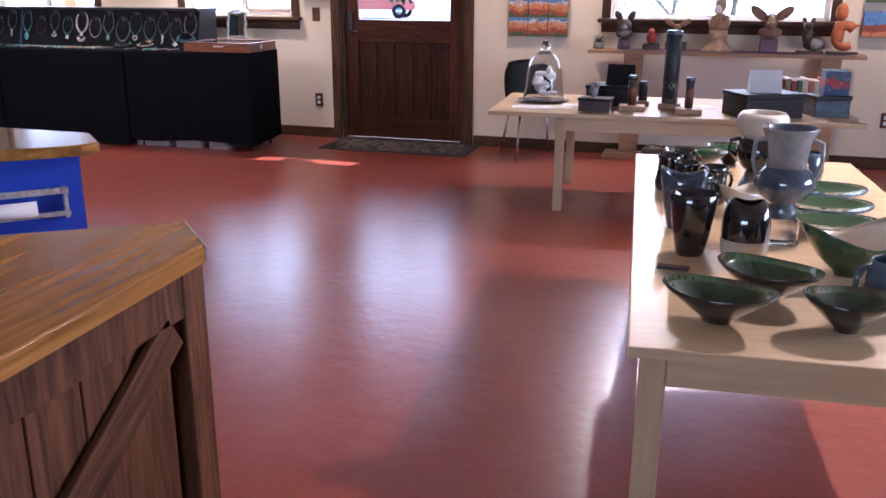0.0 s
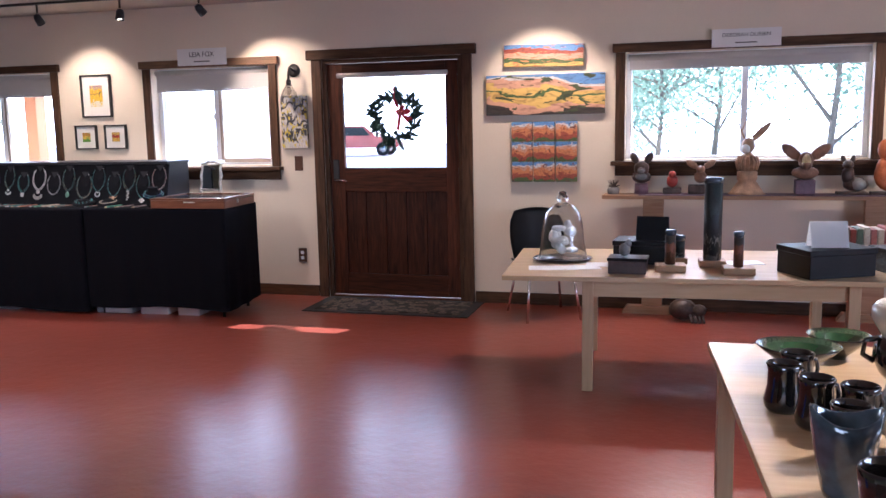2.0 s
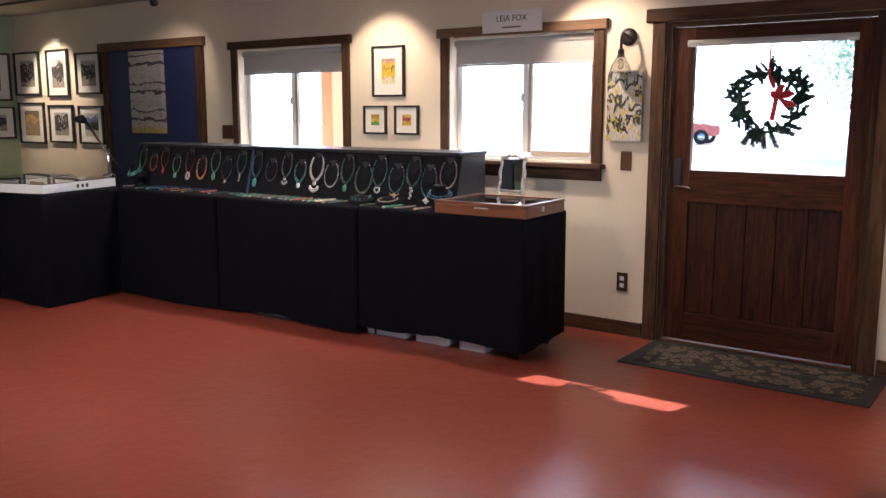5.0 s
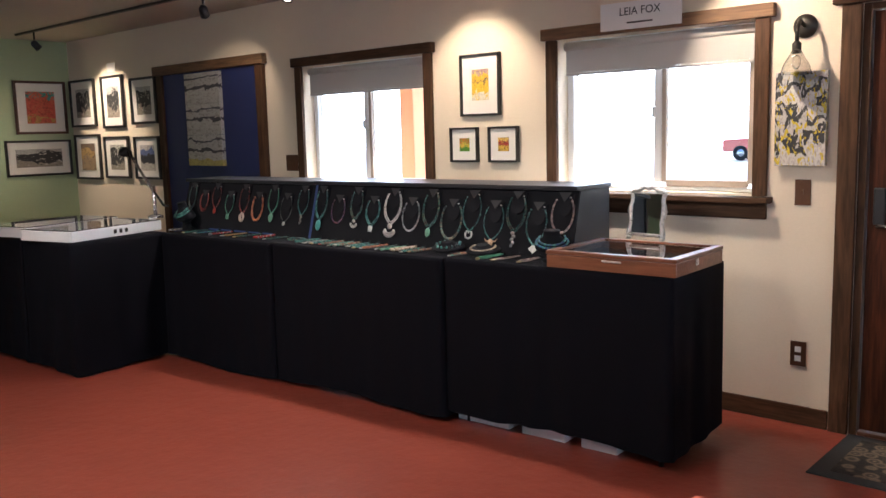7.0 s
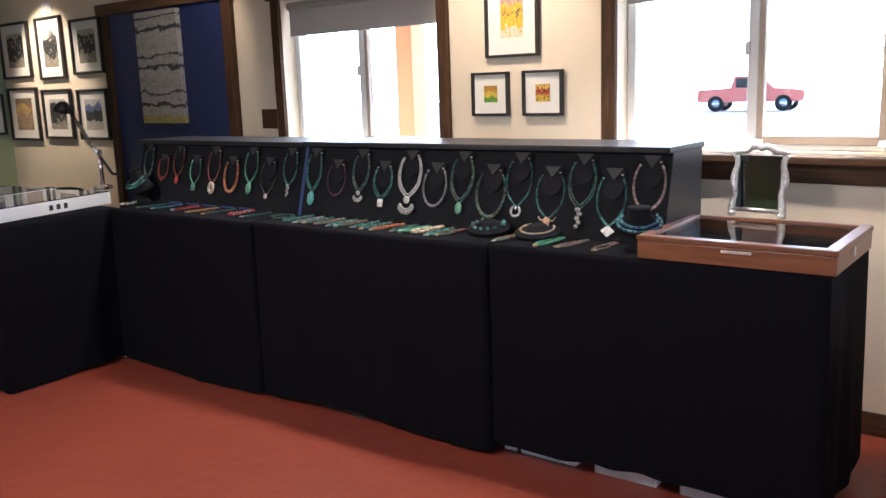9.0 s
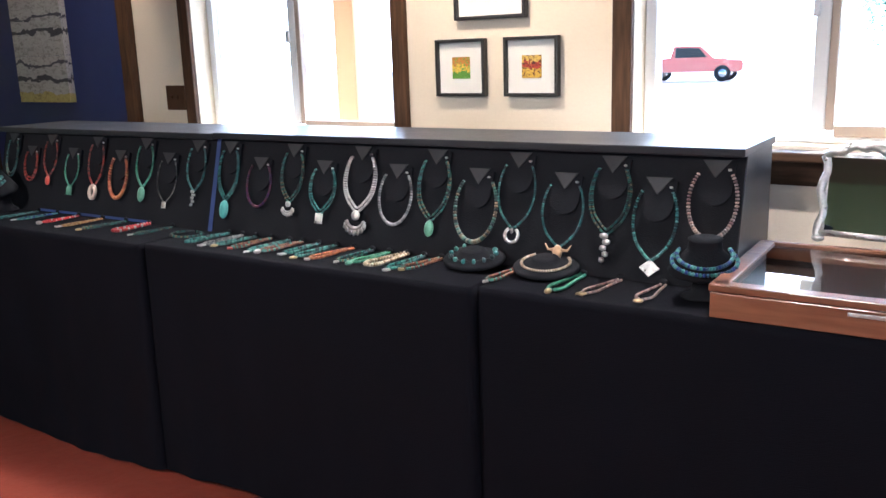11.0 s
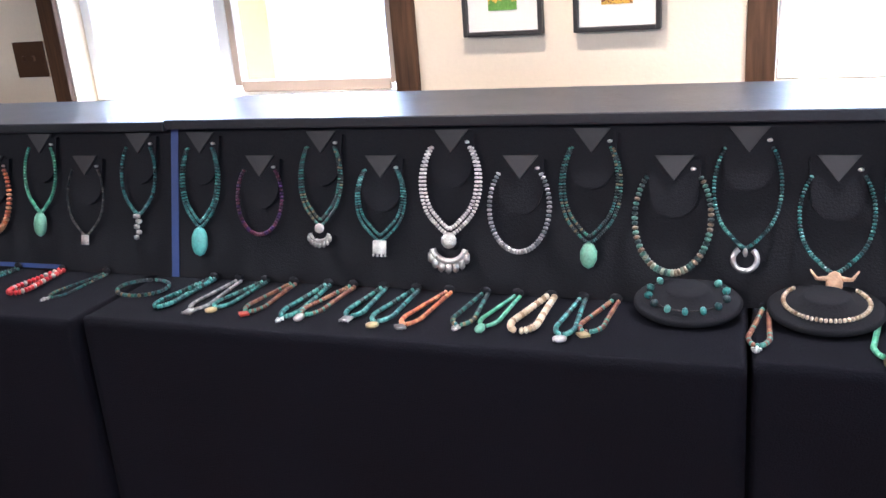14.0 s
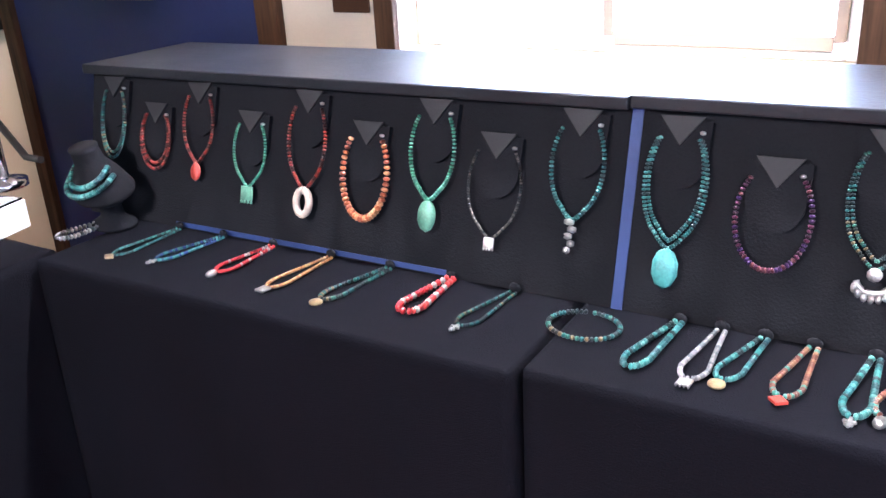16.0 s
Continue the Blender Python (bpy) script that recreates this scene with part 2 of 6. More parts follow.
_b.inputs["Emission Color"].default_value, _b.inputs["Emission Strength"].default_value = (1, 0.78, 0.5, 1), 12
M["glass"], _t, _b = nodes_of("clear_glass")
_b.inputs["Transmission Weight"].default_value, _b.inputs["Roughness"].default_value, _b.inputs["IOR"].default_value = 1.0, 0.01, 1.45
M["pane"], _t, _b = nodes_of("window_glass")
_b.inputs["Transmission Weight"].default_value, _b.inputs["Roughness"].default_value, _b.inputs["IOR"].default_value = 1.0, 0.0, 1.05
M["mirror"], _t, _b = nodes_of("mirror_glass")
_b.inputs["Metallic"].default_value, _b.inputs["Roughness"].default_value, _b.inputs["Base Color"].default_value = 1, 0.03, (0.75, 0.8, 0.76, 1)

for _k in ("door_wood", "door_wood_x", "door_panel", "wood_trim", "wood_trim_x", "barn"):
    M[_k].node_tree.nodes["Principled BSDF"].inputs["Specular IOR Level"].default_value = 0.2

# painted red concrete floor with trowel marks, scuffs and a worn gloss
M["floor"], t, b = nodes_of("red_painted_concrete")
n_big, n_mid, n_fine = noise_node(t, 0.8, 3), noise_node(t, 4, 3), noise_node(t, 28, 2)
c = ramp_node(t, n_big, [(0.1, (0.18, 0.036, 0.022)), (0.9, (0.285, 0.062, 0.036))])
c = mix_node(t, 0.35, c, ramp_node(t, n_mid, [(0.05, (0.15, 0.030, 0.020)), (0.95, (0.36, 0.086, 0.054))]))
c = mix_node(t, 0.12, c, ramp_node(t, n_fine, [(0.05, (0.13, 0.03, 0.02)), (0.95, (0.40, 0.10, 0.066))]))
t.links.new(c, b.inputs["Base Color"])
b.inputs["Roughness"].default_value = 0.28
bump_node(t, b, noise_node(t, 13, 3), 0.35, 0.008)

# ---- mesh helpers ----
def box_into(bm, x0, x1, y0, y1, z0, z1, bevel=0.0):
    v = [bm.verts.new((x, y, z)) for x in (x0, x1) for y in (y0, y1) for z in (z0, z1)]
    fs = [bm.faces.new([v[i] for i in q]) for q in ((0, 1, 3, 2), (4, 6, 7, 5), (0, 4, 5, 1), (2, 3, 7, 6), (0, 2, 6, 4), (1, 5, 7, 3))]
    if bevel:
        es = list({e for f in fs for e in f.edges})
        bmesh.ops.bevel(bm, geom=es, offset=bevel, segments=2, profile=0.5, affect="EDGES")
    return bm


def box_bm(x0, x1, y0, y1, z0, z1, bevel=0.0):
    return box_into(bmesh.new(), x0, x1, y0, y1, z0, z1, bevel)


def lathe_bm(profile, seg=32, squash=1.0, wave=0.0, lobes=5):
    """A turned body from (radius, height) pairs; wave lifts the rim in lobes."""
    bm, rings = bmesh.new(), []
    top = max(p[1] for p in profile)
    for r, z in profile:
        ring = []
        for i in range(seg):
            a = 2 * math.pi * i / seg
            k = 1 + wave * 0.4 * math.cos(lobes * a) * (z / top)
            ring.append(bm.verts.new((r * k * math.cos(a), r * k * squash * math.sin(a), z + wave * top * math.cos(lobes * a) * (z / top) ** 2)))
        rings.append(ring)
    for p, q in zip(rings, rings[1:]):
        for i in range(seg):
            bm.faces.new((p[i], p[(i + 1) % seg], q[(i + 1) % seg], q[i]))
    bm.faces.new(rings[0][::-1])
    if profile[-1][0] > 1e-4:
        bm.faces.new(rings[-1])
    for f in bm.faces:
        f.smooth = True
    return bm


def tube_bm(points, radius, seg=8, taper=1.0, bm=None):
    bm = bm or bmesh.new()
    pts = [Vector(p) for p in points]
    rings = []
    for i, p in enumerate(pts):
        d = (pts[min(i + 1, len(pts) - 1)] - pts[max(i - 1, 0)]).normalized()
        s = d.orthogonal().normalized() if not rings else (side - d * side.dot(d)).normalized()
        side = s
        o = d.cross(s)
        r = radius * (1 + (taper - 1) * i / max(1, len(pts) - 1))
        rings.append([bm.verts.new(p + r * (math.cos(2 * math.pi * k / seg) * s + math.sin(2 * math.pi * k / seg) * o)) for k in range(seg)])
    for p, q in zip(rings, rings[1:]):
        for k in range(seg):
            bm.faces.new((p[k], p[(k + 1) % seg], q[(k + 1) % seg], q[k])).smooth = True
    bm.faces.new(rings[0][::-1])
    bm.faces.new(rings[-1])
    return bm


def ball_into(bm, c, rx, ry, rz, m=None, sub=2):
    r = bmesh.ops.create_icosphere(bm, subdivisions=sub, radius=1)
    for v in r["verts"]:
        p = Vector((v.co.x * rx, v.co.y * ry, v.co.z * rz))
        if m is not None:
            p = m @ p
        v.co = p + Vector(c)
    for f in bm.faces:
        f.smooth = True
    return bm


def prism_bm(outline, z0, z1):
    """An upright slab from an outline in plan."""
    bm = bmesh.new()
    a = [bm.verts.new((x, y, z0)) for x, y in outline]
    c = [bm.verts.new((x, y, z1)) for x, y in outline]
    bm.faces.new(a[::-1])
    bm.faces.new(c)
    for i in range(len(a)):
        j = (i + 1) % len(a)
        bm.faces.new((a[i], a[j], c[j], c[i]))
    return bm


def part(name, bm, material, parent=None, label="", m=None):
    me = bpy.data.meshes.new(name)
    bmesh.ops.recalc_face_normals(bm, faces=bm.faces)
    bm.to_mesh(me)
    bm.free()
    me.materials.append(material)
    ob = new(name, me)
    if m is not None:
        ob.matrix_basis = m
    if parent:
        ob.parent = parent
    if label:
        ob["label"] = label
    return ob


def thing(name, m, label, category, group=""):
    ob = new(name)
    ob.matrix_basis = m
    return tagged(ob, label, category, group)


def setting(name, bm, material, label="", category=""):
    return tagged(part(name, bm, material), label, category, "", "structure")


def lettering(text, size, material, parent, m):
    """Letters as a mesh part, from the built-in font."""
    cu = bpy.data.curves.new("lettering", "FONT")
    cu.body, cu.size, cu.align_x, cu.align_y, cu.extrude = text, size, "CENTER", "CENTER", 0.0006
    tmp = bpy.data.objects.new("lettering_source", cu)
    me = bpy.data.meshes.new_from_object(tmp)
    bpy.data.objects.remove(tmp)
    me.materials.clear()
    me.materials.append(material)
    ob = new("lettering", me)
    ob.matrix_basis = m
    ob.parent = parent
    return ob


# ---- structure ----
N = 9.43
X0, X1, Y0, H = -11.65, 4.0, -2.5, 2.68
FL = 0.04  # level of the finished floor
HOLES = [(-7.65, -6.33, 1.21, 2.14), (-5.23, -4.01, 1.235, 2.13), (-3.5, -2.23, 0.0, 2.15), (-0.88, 0.93, 1.265, 2.11)]


def holed_wall(holes, a0, a1, top, place):
    bm, a = bmesh.new(), a0
    for h0, h1, z0, z1 in holes:
        box_into(bm, *place(a, h0), 0, top)
        if z0 > 0:
            box_into(bm, *place(h0, h1), 0, z0)
        box_into(bm, *place(h0, h1), z1, top)
        a = h1
    box_into(bm, *place(a, a1), 0, top)
    return bm


setting("wall_north", holed_wall(HOLES, X0 - 0.2, X1 + 0.2, H, lambda a, b: (a, b, N, N + 0.2)), M["wall"], "cream painted plaster wall", "wall")
setting("wall_west", box_bm(X0 - 0.2, X0, Y0, N, 0, H), M["green_wall"], "sage green painted wall", "wall")
# east and south openings are invented, cut to hold the fill lamps
setting("wall_east", holed_wall([(3.3, 5.7, 0.9, 2.1)], Y0, N, H, lambda a, b: (X1, X1 + 0.2, a, b)), M["wall"], "cream painted plaster wall", "wall")
setting("wall_south", holed_wall([(-2.5, 0.5, 0.9, 2.1)], X0 - 0.2, X1 + 0.2, H, lambda a, b: (a, b, Y0 - 0.2, Y0)), M["green_wall"], "sage green painted wall", "wall")
setting("floor", box_bm(X0 - 0.2, X1 + 0.2, Y0 - 0.2, N + 0.2, -0.15, FL), M["floor"], "red painted concrete floor, scuffed and glossy", "floor")
setting("ceiling", box_bm(X0 - 0.2, X1 + 0.2, Y0 - 0.2, N + 0.2, H + 0.002, H + 0.15), M["ceiling"], "dull beige painted ceiling", "ceiling")
for x0, x1 in ((X0, -8.26), (-8.02, -3.6), (-2.13, X1)):
    setting("baseboard", box_bm(x0, x1, N - 0.018, N - 0.001, FL, FL + 0.1, 0.004), M["wood_trim_x"], "dark wood baseboard", "baseboard")
setting("ground", box_bm(-400, 400, N + 0.21, 600, -0.3, -0.16), M["concrete"], "pale sunlit gravel yard", "ground")
setting("ground", box_bm(-400, 400, -400, Y0 - 0.21, -0.3, -0.16), M["concrete"], "pale sunlit gravel yard", "ground")
# added glowing sheet beyond the yard, a light source for the windows
setting("backdrop", box_bm(-90, 90, 75, 75.5, -0.2, 42), M["backdrop_glow"], "bright hazy distance", "backdrop")
# unseen roof, added with its edge set to let in a sliver of sun
setting("sun_blocking_roof", box_bm(-12, 5, N + 0.2, 10.68, 2.55, 2.68), M["roof"], "unseen wooden porch roof, added to block most of the sun", "roof")
for x in (-7.62, 2.3):
    setting("porch_post", box_bm(x, x + 0.16, 10.48, 10.64, -0.16, 2.55, 0.01), M["porch"], "orange painted porch post", "post")


def window(n, x0, x1, z0, z1, header, blind, mull, over=0.07, sill=True):
    w = tagged(new("window_%d" % n), "sliding window with dark wood trim and a raised roller blind", "window", "", "structure")
    y = N
    tw = 0.075
    part("trim_board", box_bm(x0 - tw, x0, y - 0.028, y - 0.001, z0 - 0.01, z1, 0.004), M["wood_trim"], w)
    part("trim_board", box_bm(x1, x1 + tw, y - 0.028, y - 0.001, z0 - 0.01, z1, 0.004), M["wood_trim"], w)
    part("header_board", box_bm(x0 - tw - 0.025, x1 + tw + 0.025, y - 0.045, y - 0.001, z1 + 0.001, z1 + over, 0.005), header, w)
    if sill:
        part("window_sill", box_bm(x0 - tw - 0.03, x1 + tw + 0.03, y - 0.09, y - 0.001, z0 - 0.045, z0 - 0.012, 0.006), M["wood_trim_x"], w)
        part("apron_board", box_bm(x0 - tw, x1 + tw, y - 0.024, y - 0.001, z0 - 0.13, z0 - 0.047, 0.004), M["wood_trim_x"], w)
    f = 0.045
    yf = y + 0.10
    for a in ((x0 + 0.001, x0 + f, z0 + 0.001, z1 - 0.001), (x1 - f, x1 - 0.001, z0 + 0.001, z1 - 0.001)):
        part("window_frame", box_bm(a[0], a[1], yf, yf + 0.07, a[2], a[3], 0.006), M["white"], w, "white vinyl frame")
    for za, fh in ((z0 + 0.001, 0.022), (z1 - f, f - 0.001)):
        part("window_frame", box_bm(x0 + f, x1 - f, yf, yf + 0.07, za, za + fh, 0.005), M["white"], w, "white vinyl frame")
    ms = part("mullion", box_bm(mull - 0.024, mull + 0.024, yf - 0.012, yf + 0.06, z0 + f, z1 - f, 0.006), M["white"], w, "white vinyl mullion")
    part("latch", box_bm(mull - 0.03, mull - 0.01, yf - 0.03, yf - 0.012, (z0 + z1) / 2 - 0.03, (z0 + z1) / 2 + 0.03, 0.004), M["white"], w)
    sx = x1 - f if n != 3 else None
    if sx:
        for q in ((mull + 0.024, mull + 0.052, z0 + f, z1 - f), (sx - 0.028, sx, z0 + f, z1 - f), (mull + 0.052, sx - 0.028, z0 + 0.024, z0 + 0.062)):
            part("sash", box_bm(q[0], q[1], yf - 0.01, yf + 0.025, q[2], q[3], 0.004), M["sash"], w, "white sliding sash frame, coloured beige for shade")
    for a, c in ((x0 + f, mull - 0.024), (mull + 0.024, x1 - f)):
        p = part("pane", box_bm(a, c, yf + 0.03, yf + 0.036, z0 + 0.02, z1 - f), M["pane"], w)
        p.visible_shadow = False
    r = part("roller_blind", box_bm(x0 + 0.03, x1 - 0.03, y + 0.045, y + 0.048, blind, z1 - 0.055), M["shade"], w, "white roller blind, mostly raised")
    part("blind_tube", tube_bm([(x0 + 0.02, y + 0.055, z1 - 0.04), (x1 - 0.02, y + 0.055, z1 - 0.04)], 0.026, 12), M["shade"], w)
    part("blind_bar", box_bm(x0 + 0.03, x1 - 0.03, y + 0.04, y + 0.053, blind - 0.018, blind - 0.0005, 0.003), M["shade"], w)
    return w


window(1, -7.65, -6.33, 1.21, 2.14, M["wood_trim_x"], 1.93, -7.03, 0.07, False)
window(2, -5.23, -4.01, 1.235, 2.13, M["barn_x"], 1.935, -4.61)
window(3, -0.88, 0.93, 1.265, 2.11, M["wood_trim_x"], 1.99, 0.03)


def sign(x, z, w, h, line, group):
    s = thing("name_sign", pose(x, N - 0.055, z), "white foam-board name sign over a window", "sign")
    part("board", box_bm(-w / 2, w / 2, 0, 0.008, -h / 2, h / 2, 0.001), M["paper"], s)
    lettering(line, 0.46 / max(7.5, 0.8 * len(line)), M["black"], s, pose(0, -0.0015, 0.02, 90, 0, 0))
    part("small_print", box_bm(-w * 0.16, w * 0.16, -0.001, -0.0004, -h * 0.3, -h * 0.24), M["iron"], s)


sign(-4.65, 2.22, 0.50, 0.15, "LEIA FOX", "")
sign(0.02, 2.185, 0.50, 0.135, "DEBORAH DURBIN", "")

# blue board set in a wooden frame
bl = tagged(new("door_2"), "blue painted closed-off doorway framed in rough wood", "door", "", "structure")
part("panel", box_bm(-9.70, -8.23, N - 0.012, N - 0.001, FL, 2.2), M["blue"], bl)
part("trim_board", box_bm(-9.79, -9.70, N - 0.04, N - 0.001, FL, 2.2, 0.005), M["wood_trim"], bl)
part("trim_board", box_bm(-8.23, -8.13, N - 0.04, N - 0.001, FL, 2.2, 0.005), M["wood_trim"], bl)
part("header_board", box_bm(-9.83, -8.10, N - 0.055, N - 0.001, 2.201, 2.285, 0.006), M["barn_x"], bl)

# ---- the entrance door ----
d = tagged(new("door_1"), "dark stained wooden entrance door with a large square pane", "door", "", "structure")
dy0, dy1 = N + 0.03, N + 0.075
part("trim_board", box_bm(-3.59, -3.5, N - 0.03, N - 0.001, FL, 2.15, 0.005), M["wood_trim"], d)
part("trim_board", box_bm(-2.23, -2.14, N - 0.03, N - 0.001, FL, 2.15, 0.005), M["wood_trim"], d)
part("header_board", box_bm(-3.63, -2.10, N - 0.05, N - 0.001, 2.151, 2.235, 0.006), M["wood_trim_x"], d)
for a in ((-3.5, -3.462), (-2.268, -2.23)):
    part("jamb", box_bm(a[0] + 0.001, a[1] - 0.001, N, N + 0.14, FL, 2.149), M["wood_trim"], d)
part("jamb", box_bm(-3.462, -2.268, N, N + 0.14, 2.118, 2.149), M["wood_trim_x"], d)
part("stile", box_bm(-3.458, -3.325, dy0, dy1, 0.064, 2.112, 0.003), M["door_wood"], d)
part("stile", box_bm(-2.385, -2.272, dy0, dy1, 0.064, 2.112, 0.003), M["door_wood"], d)
part("rail", box_bm(-3.325, -2.385, dy0, dy1, 2.0, 2.112, 0.003), M["door_wood_x"], d)
part("rail", box_bm(-3.325, -2.385, dy0, dy1, 0.995, 1.205, 0.003), M["door_wood_x"], d)
part("rail", box_bm(-3.325, -2.385, dy0, dy1, 0.064, 0.255, 0.003), M["door_wood_x"], d)
for i in range(5):
    a = -3.325 + 0.188 * i
    part("plank", box_bm(a + 0.002, a + 0.186, dy0 + 0.014, dy1 - 0.006, 0.255, 0.995, 0.004), M["door_panel"], d)
part("backing_board", box_bm(-3.33, -2.38, dy1 - 0.005, dy1 + 0.006, 0.25, 1.0), M["door_panel"], d)
p = part("pane", box_bm(-3.325, -2.385, dy0 + 0.02, dy0 + 0.026, 1.205, 2.0), M["pane"], d)
p.visible_shadow = False
part("blind_tube", tube_bm([(-3.36, dy0 - 0.02, 2.01), (-2.36, dy0 - 0.02, 2.01)], 0.022, 12), M["shade"], d, "rolled white blind")
lk = part("door_handle", box_bm(-3.43, -3.375, dy0 - 0.018, dy0 - 0.0005, 1.10, 1.28, 0.008), M["black"], d, "black keypad lock")
part("lever", tube_bm([(-3.40, dy0 - 0.02, 1.10), (-3.40, dy0 - 0.055, 1.10), (-3.31, dy0 - 0.058, 1.095), (-3.29, dy0 - 0.05, 1.085)], 0.011, 8), M["chrome"], lk, "brushed metal lever")
for z in (0.3, 1.1, 1.45, 1.9):
    part("hinge", box_bm(-2.276, -2.262, dy0 - 0.012, dy0 + 0.004, z, z + 0.1, 0.003), M["iron"], d)
part("threshold", box_bm(-3.46, -2.27, N + 0.0, N + 0.13, FL + 0.0005, FL + 0.02, 0.004), M["brown_plate"], d, "worn metal threshold")

# wreath on the outside of the pane
wr = thing("wreath", pose(-2.89, N + 0.17, 1.635), "green Christmas wreath with a red ribbon on the door pane", "wreath")
vs, fs = [], []
sprigs = [(k * 6.283 / 74 + random.uniform(-0.07, 0.07), random.uniform(0.135, 0.225), random.uniform(-0.9, 0.9)) for k in range(74)]
for i in range(7000):
    a, R, lean = random.choice(sprigs)
    along = random.uniform(-0.035, 0.06)
    dr = Vector((math.cos(a + lean + 0.6), random.uniform(-0.25, 0.15), math.sin(a + lean + 0.6)))
    c0 = Vector((R * math.cos(a), random.gauss(0, 0.012), R * math.sin(a))) + dr * along
    dv = (dr + Vector((random.uniform(-1, 1), random.uniform(-0.6, 0.6), random.uniform(-1, 1))) * 0.8).normalized() * random.uniform(0.022, 0.045)
    sd = dv.cross(Vector((random.random(), random.random(), random.random()))).normalized() * 0.007
    k = len(vs)
    vs += [c0 - sd, c0 + sd, c0 + dv]
    fs.append((k, k + 1, k + 2))
me = bpy.data.meshes.new("needles")
me.from_pydata(vs, [], fs)
me.materials.append(M["needles"])
ob = new("needles", me)
ob.parent = wr
tagged(ob, kind="stuff")
rp = [(0.185 * math.cos(i * 0.21), 0, 0.18 * math.sin(i * 0.21)) for i in range(31)]
part("ring", tube_bm(rp, 0.010, 8), M["needles"], wr)
for dx, dz, a, lx, lz in ((0.075, 0.075, 0.9, 0.05, 0.022), (0.115, 0.05, 0.15, 0.058, 0.024), (0.135, 0.0, -0.35, 0.05, 0.018), (0.045, 0.05, 2.2, 0.03, 0.02), (0.03, 0.13, 2.0, 0.05, 0.016)):
    part("bow_loop", ball_into(bmesh.new(), (dx, -0.05, dz), lx, 0.014, lz, Matrix.Rotation(-a, 3, "Y")), M["ribbon"], wr, "red ribbon loop")
part("bow_knot", ball_into(bmesh.new(), (0.068, -0.058, 0.045), 0.02, 0.018, 0.02), M["ribbon"], wr)
part("ribbon_tail", box_bm(-0.016, 0.016, -0.002, 0.002, -0.16, 0, 0.001), M["ribbon"], wr, "hanging red ribbon tail", pose(0.066, -0.055, 0.05, 0, 8, 0))
part("ribbon_tail", box_bm(-0.014, 0.014, -0.002, 0.002, -0.10, 0, 0.001), M["ribbon"], wr, "hanging red ribbon tail", pose(0.075, -0.052, 0.045, 0, -40, 0))
part("hanger", box_bm(0.0, 0.012, -0.03, -0.027, 0.16, 0.36), M["ribbon"], wr, "thin red ribbon")

mat_ = thing("doormat", pose(-2.77, 9.105, FL), "dark patterned woven rug in front of the door", "rug")
M["rug"], t, b = nodes_of("patterned_rug")
v = t.nodes.new("ShaderNodeTexVoronoi")
v.inputs["Scale"].default_value = 14
t.links.new(t.nodes.new("ShaderNodeTexCoord").outputs["Object"], v.inputs["Vector"])
c = ramp_node(t, v.outputs["Distance"], [(0.0, (0.30, 0.23, 0.15)), (0.2, (0.035, 0.032, 0.028)), (0.4, (0.20, 0.15, 0.10)), (0.55, (0.015, 0.015, 0.014))])
c = mix_node(t, 0.2, c, ramp_node(t, noise_node(t, 30, 5), [(0.35, (0.02, 0.02, 0.018)), (0.65, (0.14, 0.10, 0.07))]))
t.links.new(c, b.inputs["Base Color"])
b.inputs["Roughness"].default_value = 0.95
bump_node(t, b, noise_node(t, 250, 2), 0.6, 0.004)
part("woven_field", box_bm(-0.64, 0.64, -0.24, 0.24, 0, 0.011, 0.004), M["rug"], mat_)
part("border", box_bm(-0.72, 0.72, -0.31, 0.305, 0, 0.008, 0.003), M["card_black"], mat_, "dark woven border")


def wall_plate(x, z, kind, n=1):
    o = thing(kind, pose(x, N - 0.001, z), "brown metal %s on the wall" % ("power socket" if kind == "wall_outlet" else "light switch"), "outlet" if kind == "wall_outlet" else "switch")
    w = 0.04 * n + (0.0 if n == 1 else -0.005)
    part("plate", box_bm(-w, w, -0.007, 0, -0.065, 0.065, 0.003), M["brown_plate"], o)
    for k in range(n):
        xx = 0.046 * (k - (n - 1) / 2)
        if kind == "wall_outlet":
            for dz in (-0.024, 0.024):
                part("socket", box_bm(xx - 0.016, xx + 0.016, -0.010, -0.0075, dz - 0.015, dz + 0.015, 0.001), M["white"], o, "white socket")
        else:
            part("toggle", box_bm(xx - 0.006, xx + 0.006, -0.018, -0.0075, -0.006, 0.014, 0.002), M["brown_plate"], o)


wall_plate(-3.755, 0.415, "wall_outlet")
wall_plate(-3.755, 1.25, "light_switch")
wall_plate(1.465, 0.455, "wall_outlet")
wall_plate(-7.83, 1.385, "light_switch", 2)

# ---- lamps ----
def sconce(x, z):
    s = thing("wall_sconce", pose(x, N, z), "black gooseneck wall sconce with a clear glass shade", "lamp")
    part("backplate", lathe_bm([(0.058, 0), (0.058, 0.012), (0.03, 0.022)], 24), M["iron"], s, "", pose(0, -0.001, 0, 90, 0, 0))
    part("arm", tube_bm([(0, -0.02, 0), (0, -0.09, 0.02), (0, -0.12, -0.02), (0, -0.12, -0.09)], 0.01, 8), M["iron"], s)
    part("socket", lathe_bm([(0.022, 0), (0.022, 0.05), (0.012, 0.06)], 16), M["iron"], s, "", pose(0, -0.12, -0.14))
    part("shade", lathe_bm([(0.075, 0), (0.06, 0.05), (0.03, 0.10), (0.022, 0.12), (0.027, 0.10), (0.056, 0.05), (0.071, 0.001)], 24), M["glass"], s, "clear glass bell shade", pose(0, -0.12, -0.24))
    part("bulb", ball_into(bmesh.new(), (0, -0.12, -0.18), 0.022, 0.022, 0.035), M["glass"], s, "unlit clear bulb")


